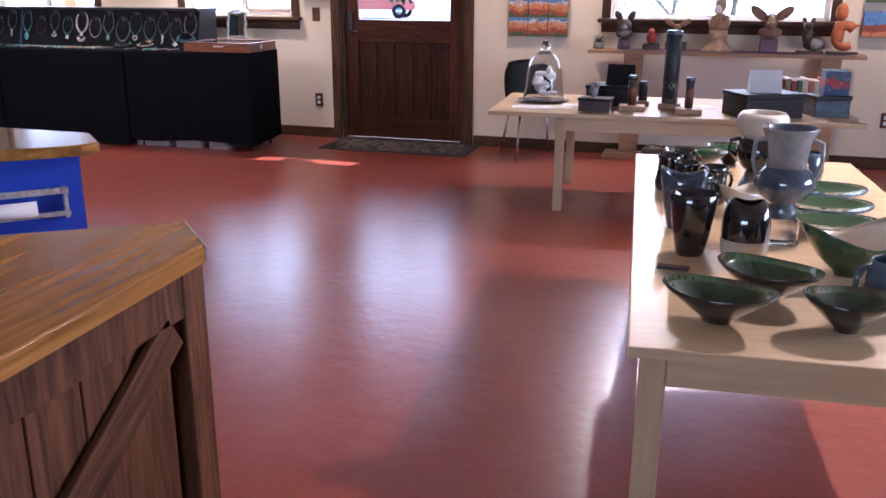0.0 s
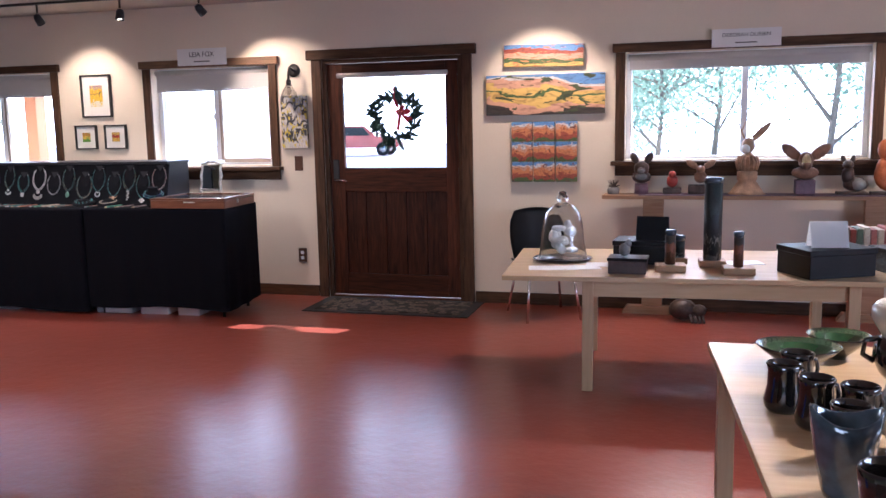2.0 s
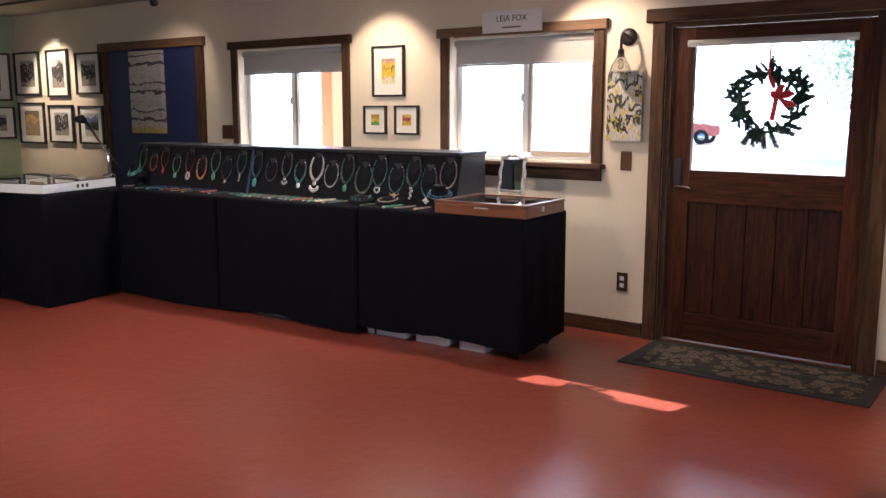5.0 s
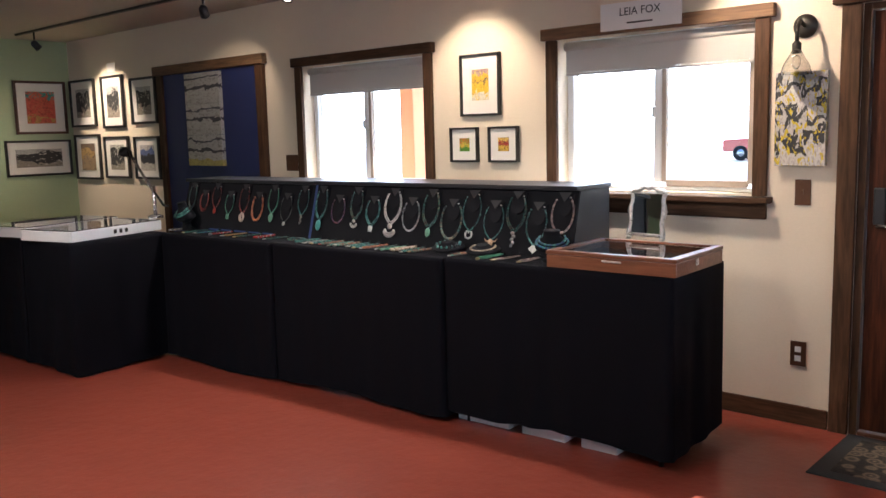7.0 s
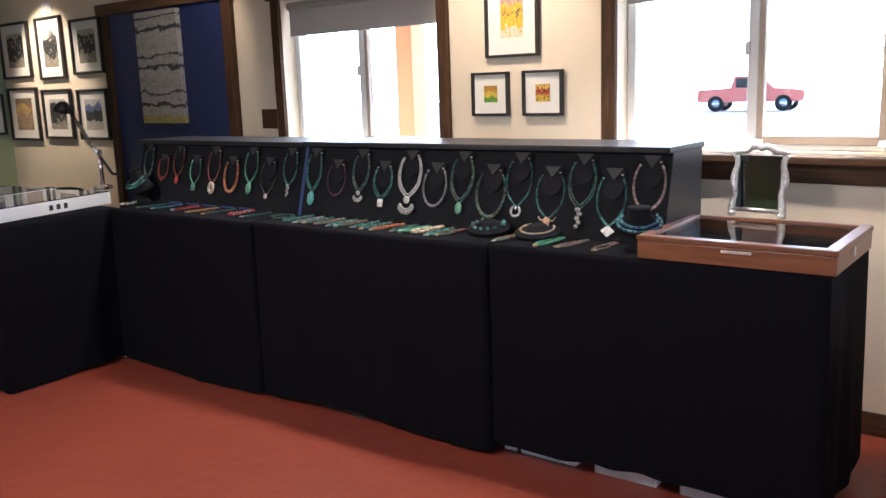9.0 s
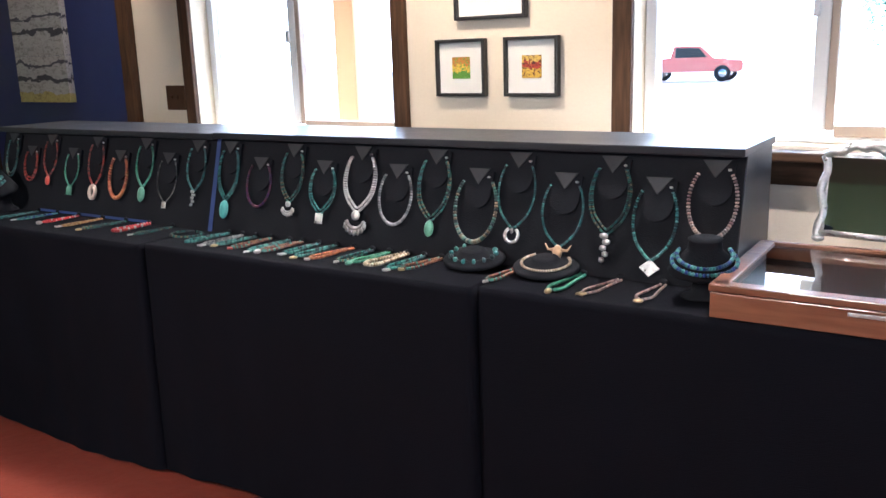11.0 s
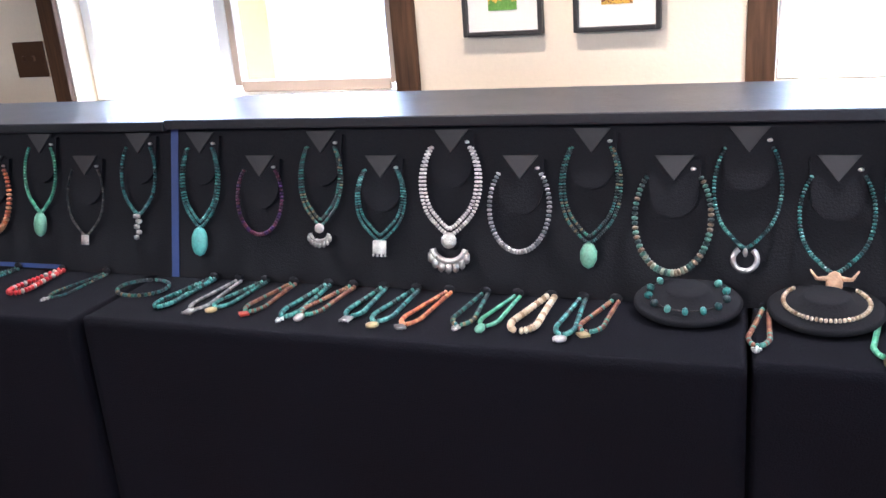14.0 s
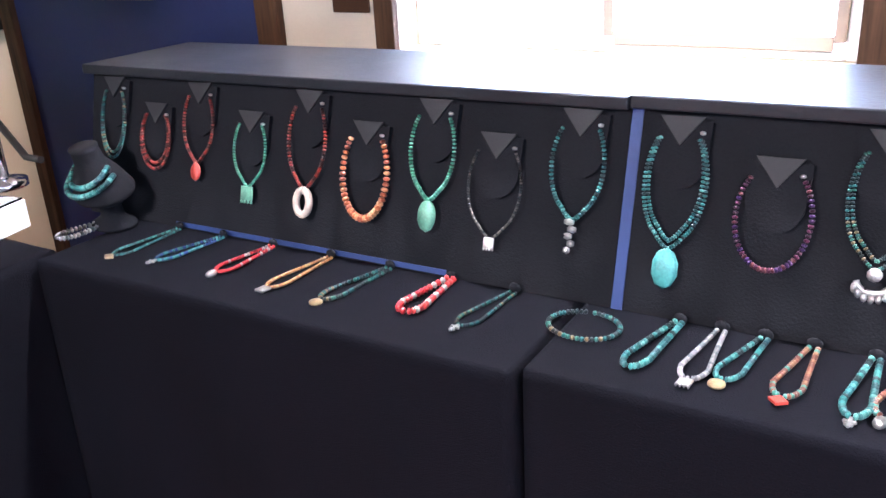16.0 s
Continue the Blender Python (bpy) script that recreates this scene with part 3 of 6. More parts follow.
sconce(-3.765, 2.07)


def track_head(x, y, aim, lit=True):
    tz = H - 0.13
    o = thing("track_light", pose(x, y, H), "black ceiling track spotlight, some of the set added", "lamp", "track spotlights")
    part("stem", tube_bm([(0, 0, 0), (0, 0, -0.09)], 0.009, 8), M["black"], o)
    part("can", lathe_bm([(0.02, 0), (0.032, 0.02), (0.036, 0.09), (0.033, 0.09), (0.02, 0.03)], 20), M["black"], o, "", pose(0, 0, -H) @ pose(-x, -y, 0) @ look((x, y, tz), aim) @ pose(0, 0, 0.03, 180, 0, 0))
    part("bulb", lathe_bm([(0.028, 0), (0.028, 0.004)], 16), M["lit"], o, "glowing lamp face", pose(0, 0, -H) @ pose(-x, -y, 0) @ look((x, y, tz), aim) @ pose(0, 0, -0.045, 180, 0, 0))
    if lit:
        v = (Vector(aim) - Vector((x, y, tz))).normalized()
        e = Vector((x, y, tz)) + v * 0.075
        return e


for x, aim, watts in ((-10.8, (-10.75, N, 1.75), 55), (-5.83, (-5.83, N, 1.75), 34), (-4.25, (-3.85, N, 1.7), 46), (-1.53, (-1.53, N, 1.7), 40),
                      (1.45, (1.4, N, 1.7), 48), (-0.6, (-0.9, 9.3, 1.3), 14), (-7.9, (-8.6, N, 1.7), 10)):
    e = track_head(x, 8.72, aim)
    spot(*e, aim, watts * 0.43, 78)
e = track_head(-10.6, 7.6, (X0, 7.9, 1.7))
spot(*e, (X0, 7.9, 1.7), 16, 80)
# first lamp added to cast the far table's shadow; last two are added fills
for x, y, aim, watts in ((-0.35, 9.2, (-0.6, 6.4, 0), 62), (1.6, 5.6, (0.1, 4.4, 0.7), 100), (-2.6, 3.2, (-1.4, 2.7, 0.9), 16), (-4.6, 5.6, (-4.4, 7.3, 0.3), 34), (-7.2, 5.6, (-6.6, 7.3, 0.3), 44)):
    e = track_head(x, y, aim)
    spot(*e, aim, watts, 110 if x > -4 else 105, (1, 0.86, 0.70), 0.015 if x > -4 else 0.22)
for x in (-6.9, -5.0):
    e = track_head(x, 8.72, (x, 8.45, 0.95))
    spot(*e, (x, 8.45, 0.95), 32, 105, (1, 0.86, 0.72), 0.03)
for y in (8.72, 5.6):
    setting("ceiling_track", box_bm(-11.2, 3.2, y - 0.018, y + 0.018, H - 0.02, H, 0.003), M["black"], "black ceiling track rail", "track")

# ---- pictures ----
def framed(x, z, w, h, frame_m, bar, mount, art, label, m=None, depth=0.03, group="framed pictures"):
    o = thing("framed_picture", m if m is not None else pose(x, N - 0.002, z), label, "picture", group)
    for x0, x1, z0, z1 in ((-w / 2, -w / 2 + bar, -h / 2, h / 2), (w / 2 - bar, w / 2, -h / 2, h / 2), (-w / 2 + bar, w / 2 - bar, h / 2 - bar, h / 2), (-w / 2 + bar, w / 2 - bar, -h / 2, -h / 2 + bar)):
        part("frame", box_bm(x0, x1, -depth, 0, z0, z1, 0.002), frame_m, o)
    part("mount", box_bm(-w / 2 + bar, w / 2 - bar, -depth * 0.4, -0.001, -h / 2 + bar, h / 2 - bar), M["mount"], o, "off-white mount")
    aw, ah = w * mount[0] / 2, h * mount[1] / 2
    part("print", box_bm(-aw, aw, -depth * 0.4 - 0.003, -depth * 0.4 - 0.0005, -ah, ah), art, o, "small printed picture")
    return o


yel = painted("yellow_abstract", [(0, (0.75, 0.7, 0.55)), (0.25, (0.75, 0.48, 0.03)), (0.55, (0.12, 0.10, 0.08)), (0.62, (0.72, 0.42, 0.03)), (0.85, (0.45, 0.30, 0.28))], 0.9, 3, 1.3, (0.8, 0.6, 0.1))
grn = painted("green_abstract", [(0, (0.12, 0.30, 0.03)), (0.35, (0.75, 0.50, 0.05)), (0.65, (0.55, 0.22, 0.03))], 0.8, 3, 2.1, (0.16, 0.35, 0.06), 0.55)
red = painted("red_abstract", [(0, (0.70, 0.45, 0.05)), (0.4, (0.5, 0.05, 0.02)), (0.7, (0.75, 0.5, 0.1))], 1.0, 3, 3.7, (0.10, 0.02, 0.01), 0.56)
framed(-5.83, 1.90, 0.33, 0.40, M["black_frame"], 0.014, (0.42, 0.5), yel, "black framed yellow abstract print hung on the wall")
framed(-5.975, 1.512, 0.24, 0.23, M["black_frame"], 0.013, (0.36, 0.38), grn, "small black framed green and orange print")
framed(-5.645, 1.512, 0.24, 0.23, M["black_frame"], 0.013, (0.36, 0.38), red, "small black framed red and yellow print")
shots = [painted("dark_photo", [(0, (0.30, 0.27, 0.22)), (0.3, (0.03, 0.03, 0.03)), (0.8, (0.45, 0.44, 0.42))], 0.9, 2.5, 4.0 + i, (0.5, 0.48, 0.44), 0.6) for i in range(3)]
ochre = painted("ochre_photo", [(0, (0.35, 0.25, 0.15)), (0.5, (0.5, 0.33, 0.12)), (0.8, (0.2, 0.14, 0.1))], 0.8, 2.5, 9.0, (0.12, 0.09, 0.07))
blu = painted("blue_photo", [(0, (0.5, 0.47, 0.42)), (0.25, (0.03, 0.03, 0.04)), (0.6, (0.12, 0.16, 0.32)), (0.85, (0.5, 0.5, 0.5))], 0.7, 2.5, 11.0)
for i, (x, z, w, h) in enumerate(((-11.34, 2.01, 0.55, 0.50), (-10.69, 2.0, 0.44, 0.53), (-10.08, 1.985, 0.48, 0.45), (-11.31, 1.437, 0.56, 0.48), (-10.68, 1.433, 0.50, 0.43), (-10.08, 1.427, 0.47, 0.42))):
    framed(x, z, w, h, M["black_frame"], 0.022, (0.56, 0.6), (shots + [ochre, shots[0], blu])[i], "black framed animal photograph with a wide mount")
WEST = lambda y, z: pose(X0 + 0.002, y, z, 0, 0, 90)
coral = painted("coral_print", [(0, (0.55, 0.30, 0.08)), (0.2, (0.62, 0.09, 0.05)), (0.75, (0.08, 0.28, 0.26))], 0.5, 2.5, 5.5, (0.62, 0.12, 0.06), 0.5)
framed(0, 0, 0.55, 0.56, M["brown_frame"], 0.025, (0.55, 0.6), coral, "red-brown framed coral and teal print", WEST(9.09, 1.975))
framed(0, 0, 0.70, 0.38, M["black_frame"], 0.022, (0.7, 0.5), shots[1], "black framed photograph of a pale hillside", WEST(9.03, 1.44))
framed(0, 0, 0.45, 0.52, M["black_frame"], 0.022, (0.5, 0.55), red, "black framed red print", WEST(8.3, 1.98))
framed(0, 0, 0.55, 0.52, M["brown_frame"], 0.022, (0.5, 0.55), shots[2], "brown framed dark photograph", WEST(8.2, 1.42))
framed(0, 0, 0.45, 0.52, M["black_frame"], 0.022, (0.5, 0.55), shots[0], "black framed dark photograph", WEST(7.6, 1.98))

SKY, RED, ORA, GRN, YEL, PNK = (0.12, 0.27, 0.55), (0.33, 0.075, 0.04), (0.60, 0.22, 0.08), (0.08, 0.13, 0.04), (0.68, 0.45, 0.12), (0.60, 0.33, 0.22)


def canvas(name, x, z, w, h, art, label, depth=0.035, tilt=0):
    o = tagged(part(name, box_bm(-w / 2, w / 2, -depth, 0, -h / 2, h / 2, 0.002), art, None, "", pose(x, N - 0.012, z, 0, tilt, 0)), label, "painting", "canvas paintings")
    return o


canvas("landscape_painting", -1.533, 2.112, 0.65, 0.175, painted("mesa_strip", [(0, YEL), (0.15, GRN), (0.34, PNK), (0.6, RED), (0.78, SKY)], 0.55, 3, 0.4, ORA, 0.62), "long canvas painting of red mesas under blue sky", 0.035, 1)
canvas("landscape_painting", -1.523, 1.80, 0.975, 0.325, painted("valley_scene", [(0, (0.05, 0.04, 0.03)), (0.12, PNK), (0.3, YEL), (0.5, GRN), (0.56, YEL), (0.68, PNK), (0.85, (0.6, 0.6, 0.58)), (0.93, SKY)], 1.1, 1.7, 1.7, (0.06, 0.08, 0.03), 0.61), "wide canvas painting of a yellow and pink desert valley")
tri = thing("painted_panel_set", pose(-1.527, N - 0.02, 1.335), "three narrow wooden panels painted with red rock scenes", "painting")
for k in range(3):
    for j in range(3):
        a = painted("rock_scene", [(0, GRN), (0.18, RED), (0.4, ORA), (0.62, PNK), (0.74, (0.62, 0.62, 0.62)), (0.82, SKY)], 0.75, 2.2, k * 2.3 + j * 1.1, (0.16, 0.05, 0.03), 0.62)
        part("painted_panel", box_bm(-0.088, 0.088, -0.03, 0, -0.0815, 0.0815, 0.002), a, tri, "", pose(0.183 * (k - 1), 0, 0.165 * (1 - j)))
for i, (z, h, st) in enumerate(((2.045, 0.20, [(0, GRN), (0.15, ORA), (0.55, ORA), (0.75, SKY)]), (1.785, 0.2, [(0, GRN), (0.2, YEL), (0.35, ORA), (0.75, SKY)]),
                                (1.515, 0.205, [(0, GRN), (0.25, YEL), (0.4, ORA), (0.7, SKY)]), (1.24, 0.205, [(0, ORA), (0.2, RED), (0.5, SKY)]))):
    canvas("landscape_painting", 1.44, z, 0.52, h, painted("butte_scene", st, 0.6, 2.5, i * 1.9, RED, 0.64), "small canvas painting of orange buttes and blue sky")
bw = [(0, (0.55, 0.53, 0.5)), (0.2, (0.03, 0.03, 0.03)), (0.35, (0.5, 0.48, 0.45)), (0.5, (0.04, 0.04, 0.04)), (0.62, (0.6, 0.58, 0.55)), (0.8, (0.05, 0.05, 0.05)), (0.9, (0.5, 0.5, 0.48))]
canvas("abstract_panel", -3.765, 1.617, 0.25, 0.465, painted("rock_and_yellow", bw, 1.0, 4, 2.2, (0.60, 0.46, 0.02), 0.58), "black, white and yellow abstract metal print")
o = thing("abstract_panel", pose(-9.01, N - 0.014, 1.77), "tall grey and black abstract print in three tiles", "painting")
for k in range(3):
    part("tile", box_bm(-0.27, 0.27, -0.04, 0, -0.137, 0.137, 0.002), painted("grey_waves", [(0, (0.45, 0.38, 0.12) if k == 2 else (0.42, 0.41, 0.39)), (0.2, (0.45, 0.44, 0.42)), (0.45, (0.04, 0.04, 0.05)), (0.55, (0.42, 0.41, 0.4)), (0.8, (0.06, 0.06, 0.08)), (0.86, (0.45, 0.44, 0.42))], 0.5, 2.5, k * 3.1), o, "", pose(0, 0, 0.276 * (1 - k)))

# ---- jewellery tables along the wall ----
J = pose(-3.95, 8.45, 0, 0, 0, 2.5)


def folding_table(name, m, u0, u1, v0, v1, top):
    o = thing(name, m, "folding table hidden under black cloth", "table", "jewellery tables")
    part("tabletop", box_bm(u0, u1, v0, v1, top - 0.035, top, 0.006), M["white"], o)
    for u in (u0 + 0.06, u1 - 0.06):
        for v in (v0 + 0.06, v1 - 0.06):
            part("leg", tube_bm([(u, v, FL), (u, v, top - 0.035)], 0.014, 8), M["iron"], o)


def cloth(m, u0, u1, v0, v1, top, bot, label, seed):
    """A cloth over a table: flat top, soft edge, hanging folds."""
    rnd = random.Random(seed)
    per = []
    n = 26
    for k in range(n * 3):
        per.append((u0 + (u1 - u0) * k / (n * 3), v0, 0, -1))
    for k in range(n):
        per.append((u1, v0 + (v1 - v0) * k / n, 1, 0))
    for k in range(n * 3):
        per.append((u1 - (u1 - u0) * k / (n * 3), v1, 0, 1))
    for k in range(n):
        per.append((u0, v1 - (v1 - v0) * k / n, -1, 0))
    ph = [(rnd.uniform(3, 9), rnd.uniform(0, 6.28), rnd.uniform(0.3, 1)) for _ in range(5)]
    bm, rings = bmesh.new(), []
    for lv, (f, off) in enumerate(((0, -0.006), (0.004, 0.002), (0.03, 0.005), (0.2, 0.007), (0.45, 0.010), (0.75, 0.013), (1.0, 0.016))):
        ring = []
        for i, (x, y, nx, ny) in enumerate(per):
            s = (x + y) * 4.2
            w = sum(a * math.sin(k * s + p) for k, p, a in ph) / 3
            o = off + (w * 0.014 * f if lv > 1 else 0)
            z = top + 0.004 - (top + 0.004 - bot) * f + (0.012 * math.sin(s * 1.3 + ph[0][1]) if lv == 6 else 0)
            ring.append(bm.verts.new((x + nx * o, y + ny * o, z)))
        rings.append(ring)
    L = len(per)
    for p, q in zip(rings, rings[1:]):
        for i in range(L):
            bm.faces.new((p[i], p[(i + 1) % L], q[(i + 1) % L], q[i])).smooth = True
    bm.faces.new(rings[0])
    return tagged(part("tablecloth", bm, M["cloth"], None, "", m), label, "tablecloth", "black tablecloths")


TOP = 0.94
for i, (u0, u1) in enumerate(((-3.83, -2.66), (-2.645, -1.29), (-1.275, 0.0))):
    folding_table("folding_table", J, u0 + 0.02, u1 - 0.02, -0.03, 0.52, TOP - 0.006)
    cloth(J, u0, u1, -0.10 + 0.024 * i, 0.54, TOP - 0.004, (0.055, 0.075, 0.115)[i], "black cloth hanging to the floor over a table", i + 3)
for u0, w, c in ((-2.2, 0.3, "white"), (-1.75, 0.25, "paper"), (-1.1, 0.34, "white"), (-0.72, 0.26, "paper"), (-0.4, 0.2, "white")):
    s = thing("storage_box", J @ pose(u0, 0.14, FL), "pale storage box under the black cloth", "box", "boxes under the tables")
    part("body", box_bm(-w / 2, w / 2, -0.12, 0.12, 0, 0.16, 0.008), M[c], s)
    part("lid", box_bm(-w / 2 - 0.008, w / 2 + 0.008, -0.128, 0.128, 0.161, 0.19, 0.006), M[c], s)

# side wing with glass cases
WG = pose(-7.76, 7.50, 0, 0, 0, 3)
for k, (u0, u1) in enumerate(((-0.62, 0.0), (-1.7, -0.66))):
    folding_table("folding_table", WG, u0 + 0.02, u1 - 0.02, 0.03, 0.72, TOP - 0.006)
    cloth(WG, u0, u1, 0.0, 0.74, TOP - 0.004, 0.055, "black cloth hanging to the floor over a side table", 21 + k)


def case(m, w, dpt, label):
    c = thing("display_case", m, label, "display case", "jewellery cases")
    h = 0.07
    for a in ((0, 0.018, 0, dpt), (w - 0.018, w, 0, dpt), (0.018, w - 0.018, 0, 0.018), (0.018, w - 0.018, dpt - 0.018, dpt)):
        part("side_board", box_bm(a[0], a[1], a[2], a[3], 0, h, 0.003), M["white"], c)
    part("base", box_bm(0.018, w - 0.018, 0.018, dpt - 0.018, 0, 0.012), M["velvet"], c, "black velvet base")
    p = part("glass_lid", box_bm(0.004, w - 0.004, 0.004, dpt - 0.004, h + 0.001, h + 0.006), M["glass"], c, "clear glass lid")
    p.visible_shadow = False
    for k in range(3):
        part("latch", box_bm(w, w + 0.006, dpt * 0.5 + 0.05 * k - 0.05, dpt * 0.5 + 0.05 * k - 0.025, 0.02, 0.05, 0.003), M["iron"], c)


case(pose(-7.79, 7.54, TOP + 0.001, 0, 0, 15) @ pose(-0.5, 0, 0), 0.5, 0.80, "white wooden jewellery case with a glass lid")
case(pose(-8.36, 7.5, TOP + 0.001, 0, 0, 15) @ pose(-0.5, 0, 0), 0.5, 0.80, "white wooden jewellery case with a glass lid")

# clip-on work lamp
lp = thing("desk_lamp", pose(-8.12, 8.34, TOP + 0.079), "chrome swing-arm desk lamp on a glass case", "lamp")
part("base", lathe_bm([(0.055, 0), (0.055, 0.018), (0.02, 0.028)], 24), M["chrome"], lp)
part("post", tube_bm([(0, 0, 0.02), (0, 0, 0.24)], 0.014, 10), M["chrome"], lp)
part("arm", tube_bm([(-0.0, -0.01, 0.2), (-0.46, 0.06, 0.50)], 0.007, 8), M["chrome"], lp)
part("arm", tube_bm([(0.02, 0.01, 0.17), (-0.44, 0.08, 0.47)], 0.005, 8), M["chrome"], lp)
part("counterweight", tube_bm([(0, 0, 0.2), (0.16, -0.02, 0.1), (0.22, -0.02, 0.1)], 0.009, 8), M["iron"], lp)
part("head", lathe_bm([(0.055, 0), (0.05, 0.03), (0.02, 0.06)], 20), M["iron"], lp, "small dark lamp head", pose(-0.5, 0.06, 0.47, 0, 20, 0))


def side_chair(m, label, arms):
    c = thing("office_chair" if arms else "side_chair", m, label, "chair")
    bm = bmesh.new()
    nx, nz = 12, 10
    grid = []
    for j in range(nz + 1):
        f = j / nz
        row = []
        for i in range(nx + 1):
            a = (i / nx - 0.5) * 2
            wd = (0.205 + 0.025 * math.sin(f * 3.0)) * (1 - 0.10 * max(0, f - 0.8) * 5 * abs(a))
            row.append(bm.verts.new((a * wd, 0.20 + 0.05 * f - 0.05 * a * a, 0.45 + 0.40 * f - 0.02 * a * a * f)))
        grid.append(row)
    for j in range(nz):
        for i in range(nx):
            bm.faces.new((grid[j][i], grid[j][i + 1], grid[j + 1][i + 1], grid[j + 1][i])).smooth = True
    r = bmesh.ops.solidify(bm, geom=bm.faces[:], thickness=0.012)
    part("backrest", bm, M["black"], c)
    part("seat", box_bm(-0.215, 0.215, -0.22, 0.21, 0.43, 0.45, 0.009), M["black"], c)
    for sx in (-1, 1):
        part("leg", tube_bm([(sx * 0.17, -0.17, 0.43), (sx * 0.22, -0.24, 0.0)], 0.011, 8), M["chrome"], c, "chrome leg")
        part("leg", tube_bm([(sx * 0.17, 0.16, 0.43), (sx * 0.23, 0.25, 0.0)], 0.011, 8), M["chrome"], c, "chrome leg")
        if arms:
            part("armrest", tube_bm([(sx * 0.2, 0.2, 0.8), (sx * 0.27, 0.12, 0.8), (sx * 0.28, -0.1, 0.66), (sx * 0.24, -0.18, 0.44)], 0.013, 8), M["chrome"], c, "bent chrome armrest")


side_chair(pose(-1.47, 9.03, FL, 0, 0, 28), "black moulded chair with chrome legs by the wall", False)
side_chair(pose(-9.6, 8.70, FL, 0, 0, 20), "black chair with bent chrome arms behind the cases", True)

# ---- sloped necklace riser ----
for u0, u1, dz in ((-2.592, -0.642, 0.0), (-4.0, -2.596, -0.004)):
    o = thing("necklace_riser", J, "black painted riser with a flat top and sloping front", "display stand", "necklace risers")
    bm = bmesh.new()
    q = [(0.177, TOP + 0.002), (0.270, 1.286), (0.282, 1.286), (0.192, TOP + 0.002)]
    a = [bm.verts.new((u0 + 0.002, v, z)) for v, z in q]
    e = [bm.verts.new((u1 - 0.002, v, z)) for v, z in q]
    bm.faces.new(a), bm.faces.new(e[::-1])
    for i in range(4):
        bm.faces.new((a[i], a[(i + 1) % 4], e[(i + 1) % 4], e[i]))
    part("sloping_front", bm, M["velvet"], o)
    part("top_board", box_bm(u0, u1, 0.238, 0.60, 1.287 + dz, 1.310 + dz, 0.003), M["black_board"], o, "glossy black top board")
    for u in (u0 + 0.004, u1 - 0.02):
        part("end_board", prism_bm([(0.193, TOP + 0.002), (0.585, TOP + 0.002), (0.585, 1.286 + dz), (0.283, 1.286 + dz)], 0, 0.015), M["black_board"], o, "", Matrix(((0, 0, 1, u), (1, 0, 0, 0), (0, 1, 0, 0), (0, 0, 0, 1))))
    part("rail", box_bm(u0 + 0.045, u1 - 0.045, 0.57, 0.585, 1.18, 1.286 + dz), M["black_board"], o)

# blue strips imitate daylight leaking through the riser seams
M["tape"] = plain("blue_seam_light", (0.018, 0.042, 0.15), 0.6, 0, 8, 90, 0.15, 0.05)
sl = Matrix(((1, 0, 0, 0), (0, 0.261, -0.965, 0), (0, 0.965, 0.261, 0), (0, 0, 0, 1)))
tp = thing("seam_light_strips", J @ Matrix.Translation((-2.586, 0.177, TOP + 0.002)) @ sl, "blue strips along the riser seams, painted for daylight leaking through", "tape")
part("upright_strip", box_bm(-0.010, 0.010, 0.0, 0.352, 0.0005, 0.0025), M["tape"], tp)
part("level_strip", box_bm(-1.1, -0.35, 0.003, 0.014, 0.0005, 0.002), M["tape"], tp)

BEAD = []
for j in range(1, 4):
    for i in range(7):
        p_, q_ = math.pi * j / 4, 2 * math.pi * i / 7
        BEAD.append((math.sin(p_) * math.cos(q_), math.sin(p_) * math.sin(q_), math.cos(p_)))
BEAD += [(0, 0, 1), (0, 0, -1)]
BFACE = [(7 * j + i, 7 * j + (i + 1) % 7, 7 * j + 7 + (i + 1) % 7, 7 * j + 7 + i) for j in range(2) for i in range(7)]
BFACE += [(21, (i + 1) % 7, i) for i in range(7)] + [(22, 14 + i, 14 + (i + 1) % 7) for i in range(7)]


def strand(points, radii, squash, material, parent, m=None):
    """Beads threaded along a line, each a small squashed ball."""
    vs, fs = [], []
    for k, (p, r) in enumerate(zip(points, radii)):
        d = (Vector(points[min(k + 1, len(points) - 1)]) - Vector(points[max(k - 1, 0)])).normalized()
        rot = d.to_track_quat("Z", "Y").to_matrix()
        n = len(vs)
        for c in BEAD:
            vs.append(Vector(p) + rot @ Vector((c[0] * r, c[1] * r, c[2] * r * squash)))
        fs += [tuple(n + i for i in f) for f in BFACE]
    me = bpy.data.meshes.new("bead_strand")
    me.from_pydata(vs, [], fs)
    me.polygons.foreach_set("use_smooth", [True] * len(fs))
    me.materials.append(material)
    ob = new("bead_strand", me)
    ob.parent = parent
    if m is not None:
        ob.matrix_basis = m
    return tagged(ob, kind="stuff")


